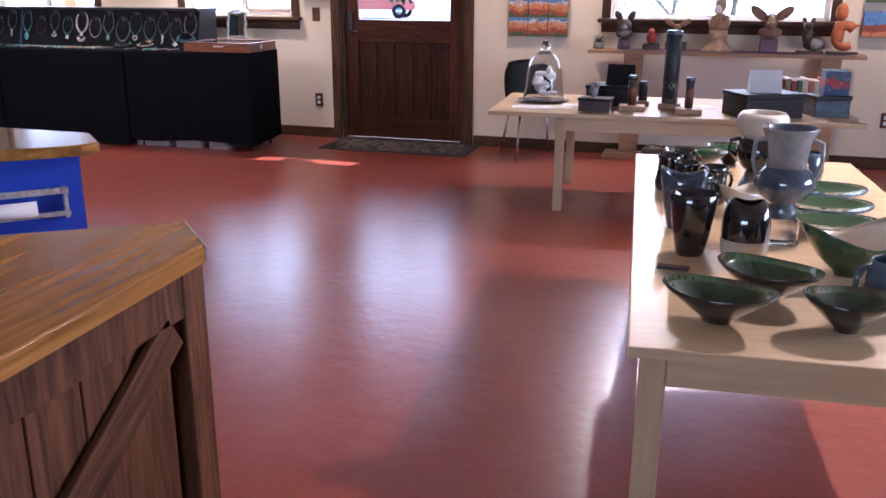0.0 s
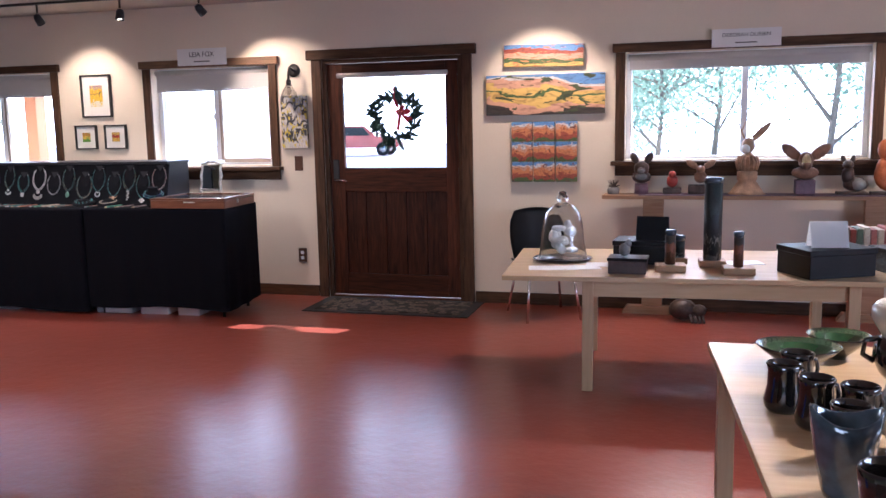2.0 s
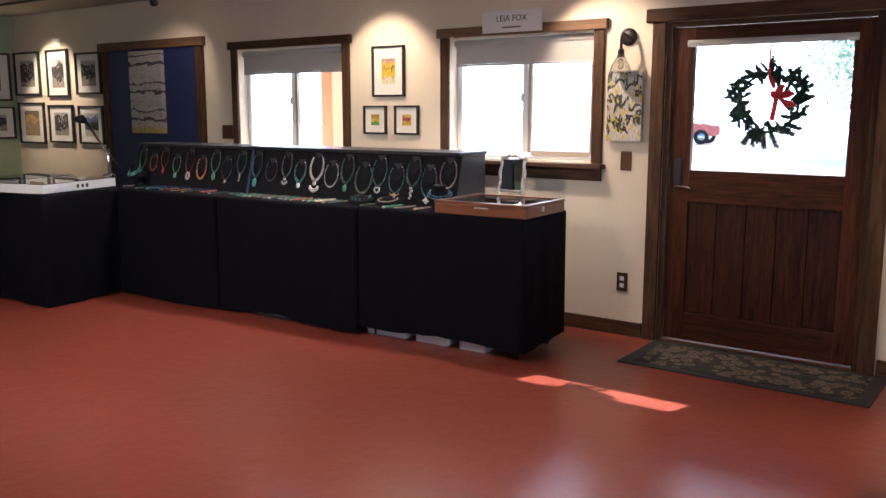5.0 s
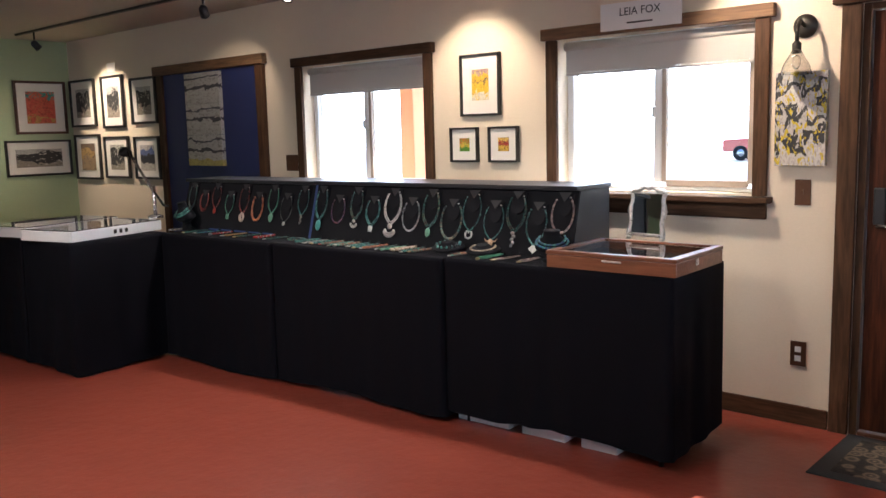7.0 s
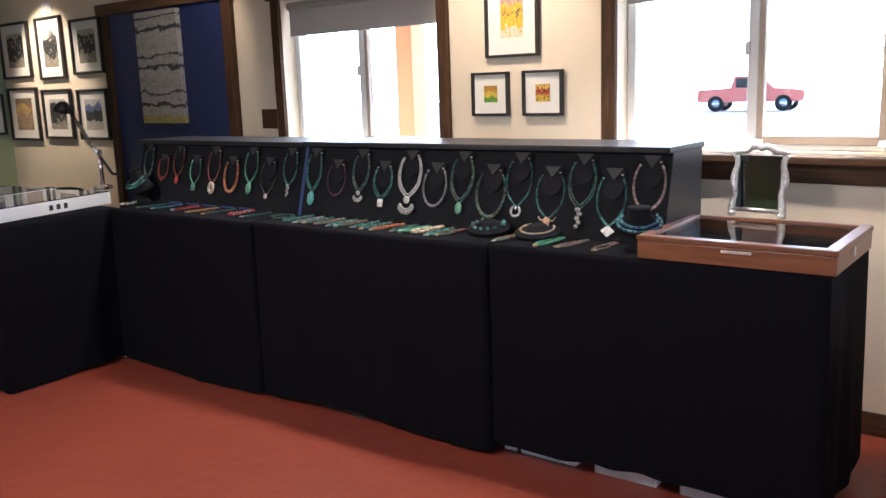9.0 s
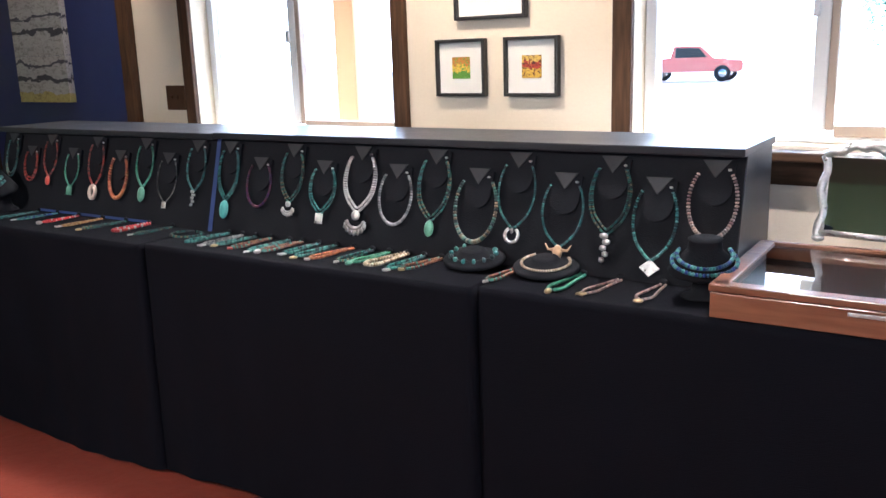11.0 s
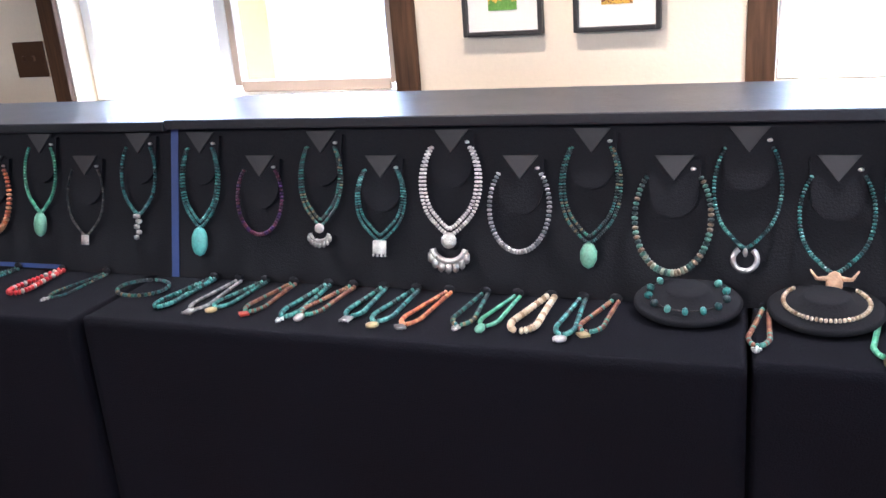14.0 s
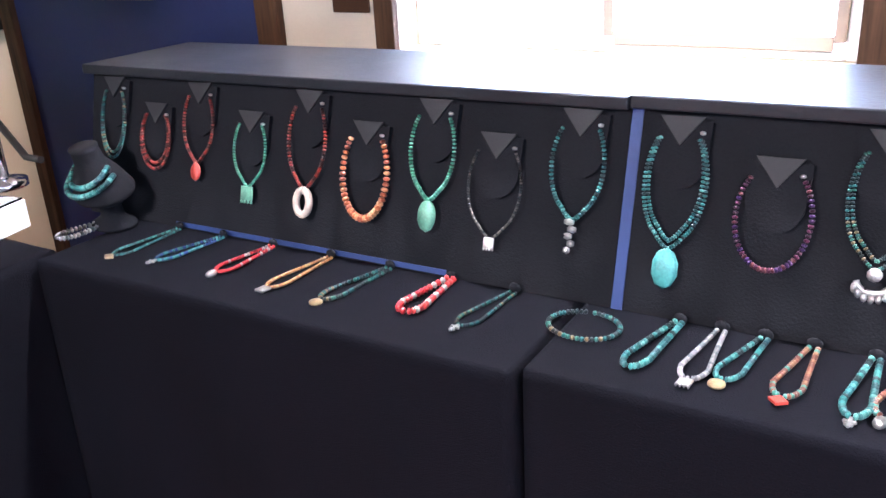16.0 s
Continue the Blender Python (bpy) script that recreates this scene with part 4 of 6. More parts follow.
T1, T2, T3 = (0.065, 0.25, 0.225), (0.03, 0.14, 0.135), (0.13, 0.34, 0.29)
BD = {
    "turq": island("turquoise_beads", [T1, T2, (0.03, 0.09, 0.09), T3, (0.05, 0.16, 0.15), (0.02, 0.04, 0.04)]),
    "mix": island("green_and_black_beads", [T2, (0.02, 0.03, 0.03), (0.06, 0.2, 0.15), (0.25, 0.18, 0.09), (0.03, 0.05, 0.05)]),
    "red": island("red_and_black_beads", [(0.36, 0.05, 0.03), (0.05, 0.015, 0.012), (0.3, 0.05, 0.04), (0.22, 0.06, 0.04)]),
    "coral": island("bright_red_beads", [(0.55, 0.03, 0.035), (0.45, 0.025, 0.03), (0.6, 0.06, 0.05), (0.5, 0.5, 0.45)]),
    "orange": island("orange_shell_beads", [(0.58, 0.19, 0.07), (0.45, 0.13, 0.06), (0.62, 0.30, 0.14), (0.3, 0.10, 0.06)]),
    "green": island("green_beads", [(0.10, 0.36, 0.20), (0.07, 0.28, 0.18), (0.16, 0.42, 0.28)]),
    "dark": island("dark_metal_beads", [(0.06, 0.06, 0.05), (0.2, 0.19, 0.16), (0.04, 0.05, 0.05)], 0.35, 0.5),
    "purple": island("purple_beads", [(0.09, 0.02, 0.05), (0.05, 0.02, 0.09), (0.13, 0.04, 0.05), (0.04, 0.015, 0.03)]),
    "white": island("white_shell_beads", [(0.62, 0.58, 0.54), (0.5, 0.46, 0.44), (0.7, 0.66, 0.62)]),
    "grey": island("grey_shell_beads", [(0.30, 0.29, 0.28), (0.2, 0.2, 0.2), (0.4, 0.38, 0.36), (0.12, 0.14, 0.14)]),
    "shell": island("pink_shell_beads", [(0.42, 0.27, 0.22), (0.25, 0.2, 0.18), (0.5, 0.38, 0.32), (0.2, 0.12, 0.12)]),
    "gold": island("amber_and_gold_beads", [(0.5, 0.27, 0.09), (0.35, 0.16, 0.06), (0.55, 0.40, 0.18)]),
    "brown": island("brown_and_turquoise_beads", [(0.24, 0.10, 0.06), (0.16, 0.06, 0.04), (0.08, 0.28, 0.22), (0.3, 0.16, 0.08)]),
    "disc": island("turquoise_and_tan_disc_beads", [(0.10, 0.22, 0.17), (0.22, 0.16, 0.10), (0.04, 0.08, 0.07), (0.25, 0.27, 0.19), (0.03, 0.05, 0.05)]),
    "navy": island("blue_and_turquoise_beads", [(0.02, 0.05, 0.22), T1, (0.03, 0.08, 0.14), T3]),
    "bone": island("cream_chunky_beads", [(0.62, 0.50, 0.34), (0.52, 0.40, 0.26), (0.66, 0.56, 0.42), (0.35, 0.24, 0.14)]),
}


def pendant_bm(kind, s):
    """Small pendants: lies in its own x-y plane, hanging down -y."""
    bm = bmesh.new()
    if kind == "drop":
        ball_into(bm, (0, -s * 0.55, 0.004), s * 0.36, s * 0.55, 0.008)
    elif kind == "disc":
        bm.free()
        bm = lathe_bm([(s * 0.5, 0), (s * 0.5, 0.004), (s * 0.2, 0.007)], 20)
        bmesh.ops.translate(bm, vec=(0, -s * 0.5, 0), verts=bm.verts[:])
    elif kind == "ring":
        tube_bm([(s * 0.3 * math.sin(a * 0.33), -s * 0.5 + s * 0.45 * math.cos(a * 0.33), 0.004) for a in range(20)], s * 0.14, 8, 1, bm)
    elif kind == "crescent":
        tube_bm([(s * 0.42 * math.sin(a * 0.3 - 2.6), -s * 0.45 - s * 0.42 * math.cos(a * 0.3 - 2.6), 0.004) for a in range(18)], s * 0.1, 8, 1, bm)
        ball_into(bm, (0, -s * 0.2, 0.005), s * 0.1, s * 0.2, 0.006, None, 1)
    elif kind == "square":
        box_into(bm, -s * 0.42, s * 0.42, -s * 0.8, 0, 0.001, 0.006, 0.002)
        for k in range(4):
            ball_into(bm, (s * (k - 1.5) * 0.24, -s * 0.88, 0.004), s * 0.08, s * 0.1, 0.004, None, 1)
    elif kind == "diamond":
        a = [bm.verts.new((x * s, y * s, z)) for z in (0.001, 0.006) for x, y in ((0, 0), (0.55, -0.45), (0, -0.9), (-0.55, -0.45))]
        bm.faces.new(a[:4][::-1]), bm.faces.new(a[4:])
        for k in range(4):
            bm.faces.new((a[k], a[(k + 1) % 4], a[4 + (k + 1) % 4], a[4 + k]))
    elif kind == "skull":
        ball_into(bm, (0, -s * 0.35, 0.006), s * 0.28, s * 0.42, 0.010)
        ball_into(bm, (0, -s * 0.8, 0.005), s * 0.16, s * 0.24, 0.007)
        for k in (-1, 1):
            tube_bm([(k * s * 0.2, -s * 0.2, 0.006), (k * s * 0.55, -s * 0.22, 0.006), (k * s * 0.75, s * 0.08, 0.006)], s * 0.1, 6, 0.3, bm)
    elif kind == "chain":
        for k in range(5):
            ball_into(bm, ((k % 2 - 0.5) * s * 0.12, -s * (0.1 + 0.24 * k), 0.005), s * (0.22 - 0.02 * k), s * 0.14, 0.006, None, 1)
    elif kind == "fan":
        ball_into(bm, (0, -s * 0.15, 0.006), s * 0.2, s * 0.2, 0.008)
        for k in range(7):
            a = -1.1 + 2.2 * k / 6
            ball_into(bm, (math.sin(a) * s * 0.5, -s * 0.35 - math.cos(a) * s * 0.45, 0.005), s * 0.1, s * 0.17, 0.005, None, 1)
        tube_bm([(math.sin(a * 0.2 - 1.4) * s * 0.42, -s * 0.3 - math.cos(a * 0.2 - 1.4) * s * 0.35, 0.005) for a in range(15)], s * 0.08, 6, 1, bm)
    elif kind == "cross":
        box_into(bm, -s * 0.1, s * 0.1, -s, 0, 0.001, 0.006, 0.002)
        box_into(bm, -s * 0.35, s * 0.35, -s * 0.55, -s * 0.35, 0.001, 0.0065, 0.002)
        box_into(bm, -s * 0.25, s * 0.25, -s * 0.85, -s * 0.7, 0.001, 0.0062, 0.002)
    return bm


SLOPE = Matrix(((1, 0, 0, 0), (0, 0.261, -0.965, 0), (0, 0.965, 0.261, 0), (0, 0, 0, 1)))


def on_slope(u, z):
    return J @ Matrix.Translation((u, 0.177 + (z - TOP - 0.002) * 0.27, z)) @ SLOPE @ Matrix.Translation((0, 0, 0.0035))


def hung(u, low, w, drop, bead, r, pend, size, metal, rows=1, grow=0.0, label=""):
    top = 1.208 if low else 1.260
    drop, w, size = drop * (1.13 if low else 1.2), w * 1.15, size * 1.18
    f = thing("necklace_form", on_slope(u, top), "black velvet neck form with a folded triangular flap", "display form", "neck forms on the riser")
    seg = 22
    ol = []
    for k in range(seg + 1):
        a = math.pi * k / seg
        ol.append((0.046 * math.cos(a + math.pi) * 1.0, -0.055 - 0.052 * math.sin(a)))
    ol += [(0.050, 0.006), (0.024, 0.008), (0.0, -0.028), (-0.024, 0.008), (-0.050, 0.006)]
    part("pad", prism_bm(ol, 0.0, 0.009), M["velvet"], f)
    part("collar", prism_bm([(-0.037, 0.014), (0.037, 0.014), (0.0, -0.034)], 0.010, 0.015), M["card_black"], f, "folded dark grey flap")
    n = thing("necklace", on_slope(u, top), label, "necklace", "necklaces on the riser")
    r *= 0.88
    for q in range(rows):
        ww, dd = w * (1 - 0.12 * q), drop - 0.013 * q
        L = 2.2 * dd + 0.6 * ww
        cnt = max(18, int(L / (2 * r * 0.86)))
        pts, rad = [], []
        for k in range(cnt):
            s_ = -1 + 2 * k / (cnt - 1)
            a = s_ * 2.35
            x = ww / 2 * math.sin(a) * (1.0 if abs(s_) < 0.66 else 1.0)
            yv = -dd * (0.5 + 0.5 * math.cos(a * 0.98)) - (0.0 if pend == "" else 0.012 * max(0, 1 - abs(s_) * 5))
            yv = yv * 1.06 + 0.008
            pts.append((x, yv, 0.011 + r * 0.6))
            rad.append(r * (1 + grow * (1 - abs(s_))))
        strand(pts, rad, 0.62, BD[bead], n)
    part("clasp", ball_into(bmesh.new(), (0.036, -0.012, 0.014), 0.006, 0.004, 0.004, None, 1), M["silver"], n, "bright metal clasp")
    if pend:
        part("pendant", pendant_bm(pend, size), M[metal], n, "", Matrix.Translation((0, -drop * 1.06 - 0.002, 0.012)))


HUNG = [
    (-3.90, 0, 0.075, 0.15, "mix", 0.0042, "", 0, "silver", 2, 0.0, "green and black beaded necklace"),
    (-3.75, 1, 0.085, 0.125, "red", 0.0045, "", 0, "silver", 2, 0.1, "dark red beaded necklace"),
    (-3.61, 0, 0.08, 0.13, "red", 0.0048, "drop", 0.034, "red_stone", 1, 0.1, "red beaded necklace with a red stone drop"),
    (-3.45, 1, 0.08, 0.125, "green", 0.0045, "square", 0.034, "green_stone", 1, 0.0, "green beaded necklace with a green stone slab"),
    (-3.29, 0, 0.085, 0.15, "red", 0.005, "ring", 0.05, "bone", 1, 0.1, "red and black necklace with a pale ring pendant"),
    (-3.135, 1, 0.095, 0.16, "orange", 0.0075, "", 0, "silver", 1, 0.4, "orange graduated shell bead necklace"),
    (-2.98, 0, 0.085, 0.14, "green", 0.005, "drop", 0.05, "green_stone", 1, 0.2, "green bead necklace with a carved green stone"),
    (-2.84, 1, 0.095, 0.15, "dark", 0.0036, "square", 0.022, "silver", 1, 0.0, "dark chain necklace with silver charms"),
    (-2.68, 0, 0.085, 0.14, "turq", 0.005, "chain", 0.045, "silver", 1, 0.15, "turquoise necklace with a silver figure pendant"),
    (-2.505, 0, 0.09, 0.16, "turq", 0.0048, "drop", 0.055, "turq", 2, 0.0, "double turquoise necklace with a large turquoise drop"),
    (-2.345, 1, 0.10, 0.145, "purple", 0.0055, "", 0, "silver", 1, 0.1, "dark purple garnet bead necklace"),
    (-2.19, 0, 0.09, 0.15, "mix", 0.0042, "fan", 0.048, "silver", 2, 0.0, "dark beaded necklace with a silver medallion"),
    (-2.045, 1, 0.10, 0.14, "turq", 0.0042, "square", 0.032, "silver", 2, 0.0, "turquoise strand necklace with a silver plaque"),
    (-1.885, 0, 0.115, 0.16, "white", 0.0058, "fan", 0.075, "silver", 2, 0.0, "thick white shell necklace with a large silver pendant"),
    (-1.735, 1, 0.11, 0.16, "grey", 0.0062, "", 0, "silver", 1, 0.15, "grey graduated shell bead necklace"),
    (-1.59, 0, 0.105, 0.165, "mix", 0.0044, "drop", 0.042, "green_stone", 2, 0.0, "multi-strand necklace with a green stone drop"),
    (-1.43, 1, 0.125, 0.185, "disc", 0.0066, "", 0, "silver", 1, 0.45, "graduated turquoise and brown disc bead necklace"),
    (-1.295, 0, 0.105, 0.165, "turq", 0.0046, "crescent", 0.044, "silver", 1, 0.1, "turquoise necklace with a silver crescent pendant"),
    (-1.14, 1, 0.11, 0.165, "turq", 0.0048, "skull", 0.046, "tan_clay", 1, 0.1, "turquoise necklace with a carved steer skull"),
    (-1.0, 0, 0.105, 0.16, "mix", 0.0044, "chain", 0.06, "silver", 2, 0.0, "dark turquoise necklace with a silver drop"),
    (-0.865, 1, 0.105, 0.175, "turq", 0.0056, "diamond", 0.044, "silver", 1, 0.1, "turquoise nugget necklace with a silver diamond"),
    (-0.715, 0, 0.11, 0.16, "shell", 0.0065, "", 0, "silver", 1, 0.2, "pinkish shell bead necklace"),
]
M["bone"] = plain("pale_bone", (0.55, 0.45, 0.36), 0.5, 0, 40, 200, 0.2, 0.2)
for h in HUNG:
    hung(*h)

FLAT = [
    (-3.86, "grey", 0.007, 0), (-3.66, "turq", 0.0035, "bronze"), (-3.52, "navy", 0.0042, "silver"), (-3.37, "coral", 0.0045, "silver"), (-3.21, "gold", 0.004, "silver"),
    (-3.06, "mix", 0.0045, "bronze"), (-2.915, "coral", 0.007, 0), (-2.78, "mix", 0.0035, "silver"), (-2.47, "turq", 0.0058, 0), (-2.40, "grey", 0.0045, "silver"),
    (-2.332, "turq", 0.0048, "bronze"), (-2.258, "brown", 0.0048, "red_stone"), (-2.17, "turq", 0.0056, "silver"), (-2.11, "brown", 0.0052, "silver"), (-2.035, "turq", 0.0056, "silver"),
    (-1.96, "turq", 0.0052, "bronze"), (-1.885, "orange", 0.005, "silver"), (-1.805, "mix", 0.005, "silver"), (-1.735, "green", 0.0045, "green_stone"), (-1.665, "bone", 0.0075, 0),
    (-1.60, "turq", 0.0052, "silver"), (-1.535, "brown", 0.005, "bronze"), (-1.255, "brown", 0.005, "silver"), (-1.055, "green", 0.0055, "bronze"), (-0.945, "shell", 0.004, "bronze"), (-0.822, "shell", 0.004, "bronze"),
]
for i, (u, bead, r, pend) in enumerate(FLAT):
    n = thing("necklace", J @ pose(u, 0.158, TOP + 0.003, 0, 0, -7 + 5 * math.sin(i * 2.3)), "folded %s laid on black cloth" % BD[bead].name.replace("_", " "), "necklace", "necklaces laid on the cloth")
    L, w = 0.166 + 0.012 * math.sin(i * 1.7), (0.050 if r < 0.0065 else 0.060) + 0.006 * math.sin(i * 3.1)
    cnt = int(2.2 * L / (2 * r * 0.75))
    pts = []
    for k in range(cnt):
        s_ = -1 + 2 * k / (cnt - 1)
        q_ = abs(s_)
        pts.append((math.copysign(w / 2 * min(1, 3.2 * q_) ** 0.6 * (1.05 - 0.8 * q_), s_), -L * (1 - q_ ** 1.35), r))
    strand(pts, [r] * cnt, 0.66, BD[bead], n)
    part("cord_end", ball_into(bmesh.new(), (0, 0.006, 0.010), 0.013, 0.007, 0.010, None, 2), M["velvet"], n)
    if pend:
        part("pendant", pendant_bm(("disc", "diamond", "cross", "drop", "square")[i % 5], 0.026), M[pend], n, "", Matrix.Translation((0, -L - 0.002, 0.001)))
# large open ring necklace at the gap between the risers
n = thing("necklace", J @ pose(-2.61, 0.085, TOP + 0.003), "open green and silver necklace laid in a ring", "necklace", "necklaces laid on the cloth")
pts = [(0.062 * math.sin(k * 0.131), 0.05 * math.cos(k * 0.131), 0.005) for k in range(47)]
strand(pts, [0.0048] * 47, 0.8, BD["mix"], n)


def round_pad(u, bead, r, label, spaced):
    b_ = thing("display_pad", J @ pose(u, 0.135, TOP + 0.002, 12, 0, 0), "round black velvet display pad with a raised neck", "display form", "round velvet pads")
    part("disc", lathe_bm([(0.098, 0.021), (0.10, 0.028), (0.094, 0.034), (0.05, 0.04), (0.04, 0.055), (0.034, 0.058), (0.0001, 0.054)], 40, 0.8), M["velvet"], b_)
    n = thing("necklace", J @ pose(u, 0.135, TOP + 0.002, 12, 0, 0), label, "necklace", "necklaces on pads")
    pts = [(0.072 * math.sin(a), -0.060 * math.cos(a), 0.040 + r * 0.5) for a in [(-2.3 + 4.6 * k / (spaced - 1)) for k in range(spaced)]]
    strand(pts, [r] * spaced, 0.7, BD[bead], n)
    if spaced < 20:
        part("cord", tube_bm([(p[0], p[1], p[2]) for p in pts], 0.0012, 6), M["iron"], n)


round_pad(-1.395, "turq", 0.0085, "spaced turquoise nugget necklace on a velvet pad", 11)
round_pad(-1.155, "bone", 0.0045, "fine shell and gold bead necklace on a velvet pad", 44)


def bust(u, v, rz, bead, label, k=1.0):
    m = J @ pose(u, v, TOP + 0.002, 0, 0, rz) @ Matrix.Diagonal((k, k, k, 1))
    b_ = thing("necklace_bust", m, "small black necklace bust standing on the cloth", "display form", "necklace busts")
    part("foot", lathe_bm([(0.055, 0), (0.055, 0.006), (0.03, 0.018), (0.025, 0.04), (0.03, 0.05)], 28, 0.75), M["velvet"], b_)
    part("torso", lathe_bm([(0.03, 0.0), (0.085, 0.022), (0.09, 0.03), (0.07, 0.062), (0.044, 0.09), (0.040, 0.115), (0.043, 0.12), (0.0001, 0.118)], 32, 0.62), M["velvet"], b_, "", pose(0, 0, 0.045, 14, 0, 0))
    n = thing("necklace", m, label, "necklace", "necklaces on busts")
    for q in range(2):
        pts = [((0.068 + 0.012 * q) * math.sin(a), -0.025 - (0.034 + 0.010 * q) * math.cos(a), 0.118 - 0.028 * math.cos(a) - 0.014 * q) for a in [(-2.0 + 4.0 * k_ / 35) for k_ in range(36)]]
        strand(pts, [0.006] * 36, 0.75, BD[bead], n)


bust(-0.70, 0.10, 22, "navy", "double turquoise and blue necklace on a bust")
bust(-3.85, 0.13, -20, "turq", "turquoise necklace on a bust", 1.25)

# ---- glass-topped wooden case and vanity mirror ----
bx = thing("wooden_case", J @ pose(-0.64, -0.055, TOP + 0.002), "cherry wood case with a glass lid on the table corner", "display case")
for a in ((0, 0.66, 0, 0.02), (0, 0.66, 0.51, 0.53), (0, 0.02, 0.02, 0.51), (0.64, 0.66, 0.02, 0.51)):
    part("side_board", box_bm(*a, 0, 0.062, 0.003), M["cherry"], bx)
    part("lid_frame", box_bm(a[0] - 0.003 if a[0] < 0.1 else a[0] - 0.02, a[1] + 0.003 if a[1] > 0.5 else a[1] + 0.02, a[2] if a[2] > 0.1 else a[2] - 0.003, a[3] + 0.02 if a[3] < 0.1 else a[3] + 0.003, 0.064 + (0.0007 if a[0] == 0.02 or a[0] == 0.64 else 0), 0.082 + (0.0007 if a[0] == 0.02 or a[0] == 0.64 else 0), 0.003), M["cherry"], bx)
part("velvet_base", box_bm(0.02, 0.64, 0.02, 0.51, 0.002, 0.03), M["velvet"], bx)
p = part("glass_lid", box_bm(0.035, 0.625, 0.035, 0.495, 0.071, 0.076), M["glass"], bx, "clear glass pane")
p.visible_shadow = False
part("hasp", box_bm(0.30, 0.40, -0.008, -0.0035, 0.045, 0.055, 0.002), M["silver"], bx)
part("latch", box_bm(0.664, 0.668, 0.2, 0.23, 0.03, 0.06, 0.001), M["silver"], bx)

mr = thing("vanity_mirror", J @ pose(-0.40, 0.505, TOP + 0.086, -8, 0, -8), "small silver vanity mirror with an ornate frame", "mirror")
part("mirror_glass", box_bm(-0.085, 0.085, -0.004, 0.0, 0.03, 0.235), M["mirror"], mr)
part("backing", box_bm(-0.095, 0.095, 0.001, 0.010, 0.02, 0.245, 0.003), M["silver"], mr)
for k in (-1, 1):
    part("frame_side", tube_bm([(k * (0.098 + 0.008 * math.sin(j * 1.3)), 0, 0.0 + 0.024 * j) for j in range(11)], 0.012, 8), M["silver"], mr, "ornate silver side")
    part("foot", ball_into(bmesh.new(), (k * 0.10, 0.0, 0.008), 0.018, 0.014, 0.012), M["silver"], mr)
part("frame_bottom", tube_bm([(-0.1, 0, 0.024), (0.1, 0, 0.024)], 0.010, 8), M["silver"], mr)
part("crest", tube_bm([(-0.1 + 0.02 * j, 0, 0.238 + 0.03 * math.sin(j / 10 * math.pi) + 0.006 * math.sin(j * 2.2)) for j in range(11)], 0.013, 8), M["silver"], mr, "ornate silver crest")

# ---- birch tables ----
def birch_table(name, m, w, dpt, h, inset, label):
    o = thing(name, m, label, "table", "birch tables")
    part("tabletop", box_bm(0, w, 0, dpt, h - 0.028, h, 0.003), M["birch"], o)
    s = 0.062
    for x in (inset, w - inset - s):
        for y in (0.06, dpt - 0.06 - s):
            part("leg", box_bm(x, x + s, y, y + s, FL, h - 0.029, 0.004), M["birch_leg"], o)
    for y in (0.075, dpt - 0.095):
        part("apron", box_bm(inset + s, w - inset - s, y, y + 0.02, h - 0.125, h - 0.03), M["birch"], o)
    for x in (inset + 0.015, w - inset - 0.035):
        part("apron", box_bm(x, x + 0.02, 0.06 + s, dpt - 0.06 - s, h - 0.125, h - 0.03), M["birch"], o)


TA = pose(-1.39, 7.04, 0, 0, 0, 4.0)
HA = 0.72
birch_table("display_table", TA, 2.37, 1.08, HA, 0.45, "pale birch table holding art boxes and a glass dome")
TB = pose(-0.10, 3.25, 0, 0, 0, 4.6)
HB = 0.74
birch_table("display_table", TB, 0.98, 2.42, HB, 0.03, "pale birch table crowded with glazed pottery")


def onA(x, y):
    return pose(x, y, HA + 0.001, 0, 0, 4)


cl = thing("glass_cloche", onA(-1.13, 7.66) @ Matrix.Diagonal((1.1, 1.1, 1.1, 1)), "clear glass bell dome over a small sculpture on a dark plate", "cloche")
part("plate", lathe_bm([(0.13, 0), (0.165, 0.008), (0.17, 0.012), (0.14, 0.014)], 40), M["glaze_black"], cl, "dark round plate")
part("dome", lathe_bm([(0.14, 0.016), (0.135, 0.03), (0.122, 0.10), (0.115, 0.2), (0.095, 0.27), (0.06, 0.31), (0.03, 0.325), (0.026, 0.325), (0.056, 0.306), (0.091, 0.266), (0.111, 0.2), (0.118, 0.10), (0.131, 0.03), (0.136, 0.017)], 40), M["glass"], cl, "clear glass dome").visible_shadow = False
part("knob", lathe_bm([(0.02, 0.326), (0.034, 0.345), (0.034, 0.36), (0.02, 0.372), (0.022, 0.385), (0.0001, 0.395)], 24), M["glass"], cl, "glass knob").visible_shadow = False
bm = bmesh.new()
for k in range(14):
    ball_into(bm, (random.uniform(-0.05, 0.05), random.uniform(-0.05, 0.05), 0.05 + 0.011 * k), random.uniform(0.02, 0.045), random.uniform(0.02, 0.04), random.uniform(0.015, 0.035), None, 2)
part("sculpture", bm, M["mount"], cl, "pale figurine inside")
for k, (x, y, r) in enumerate(((-1.18, 7.33, 10), (-0.98, 7.38, 20), (-0.86, 7.5, 5), (-0.05, 7.7, 15))):
    tagged(part("printed_sheet", box_bm(-0.105, 0.105, -0.075, 0.075, 0, 0.0015 + 0.0002 * k), M["paper"], None, "", pose(x, y, HA + 0.001, 0, 0, r)), "printed paper sheet lying on a birch table", "paper", "printed sheets")


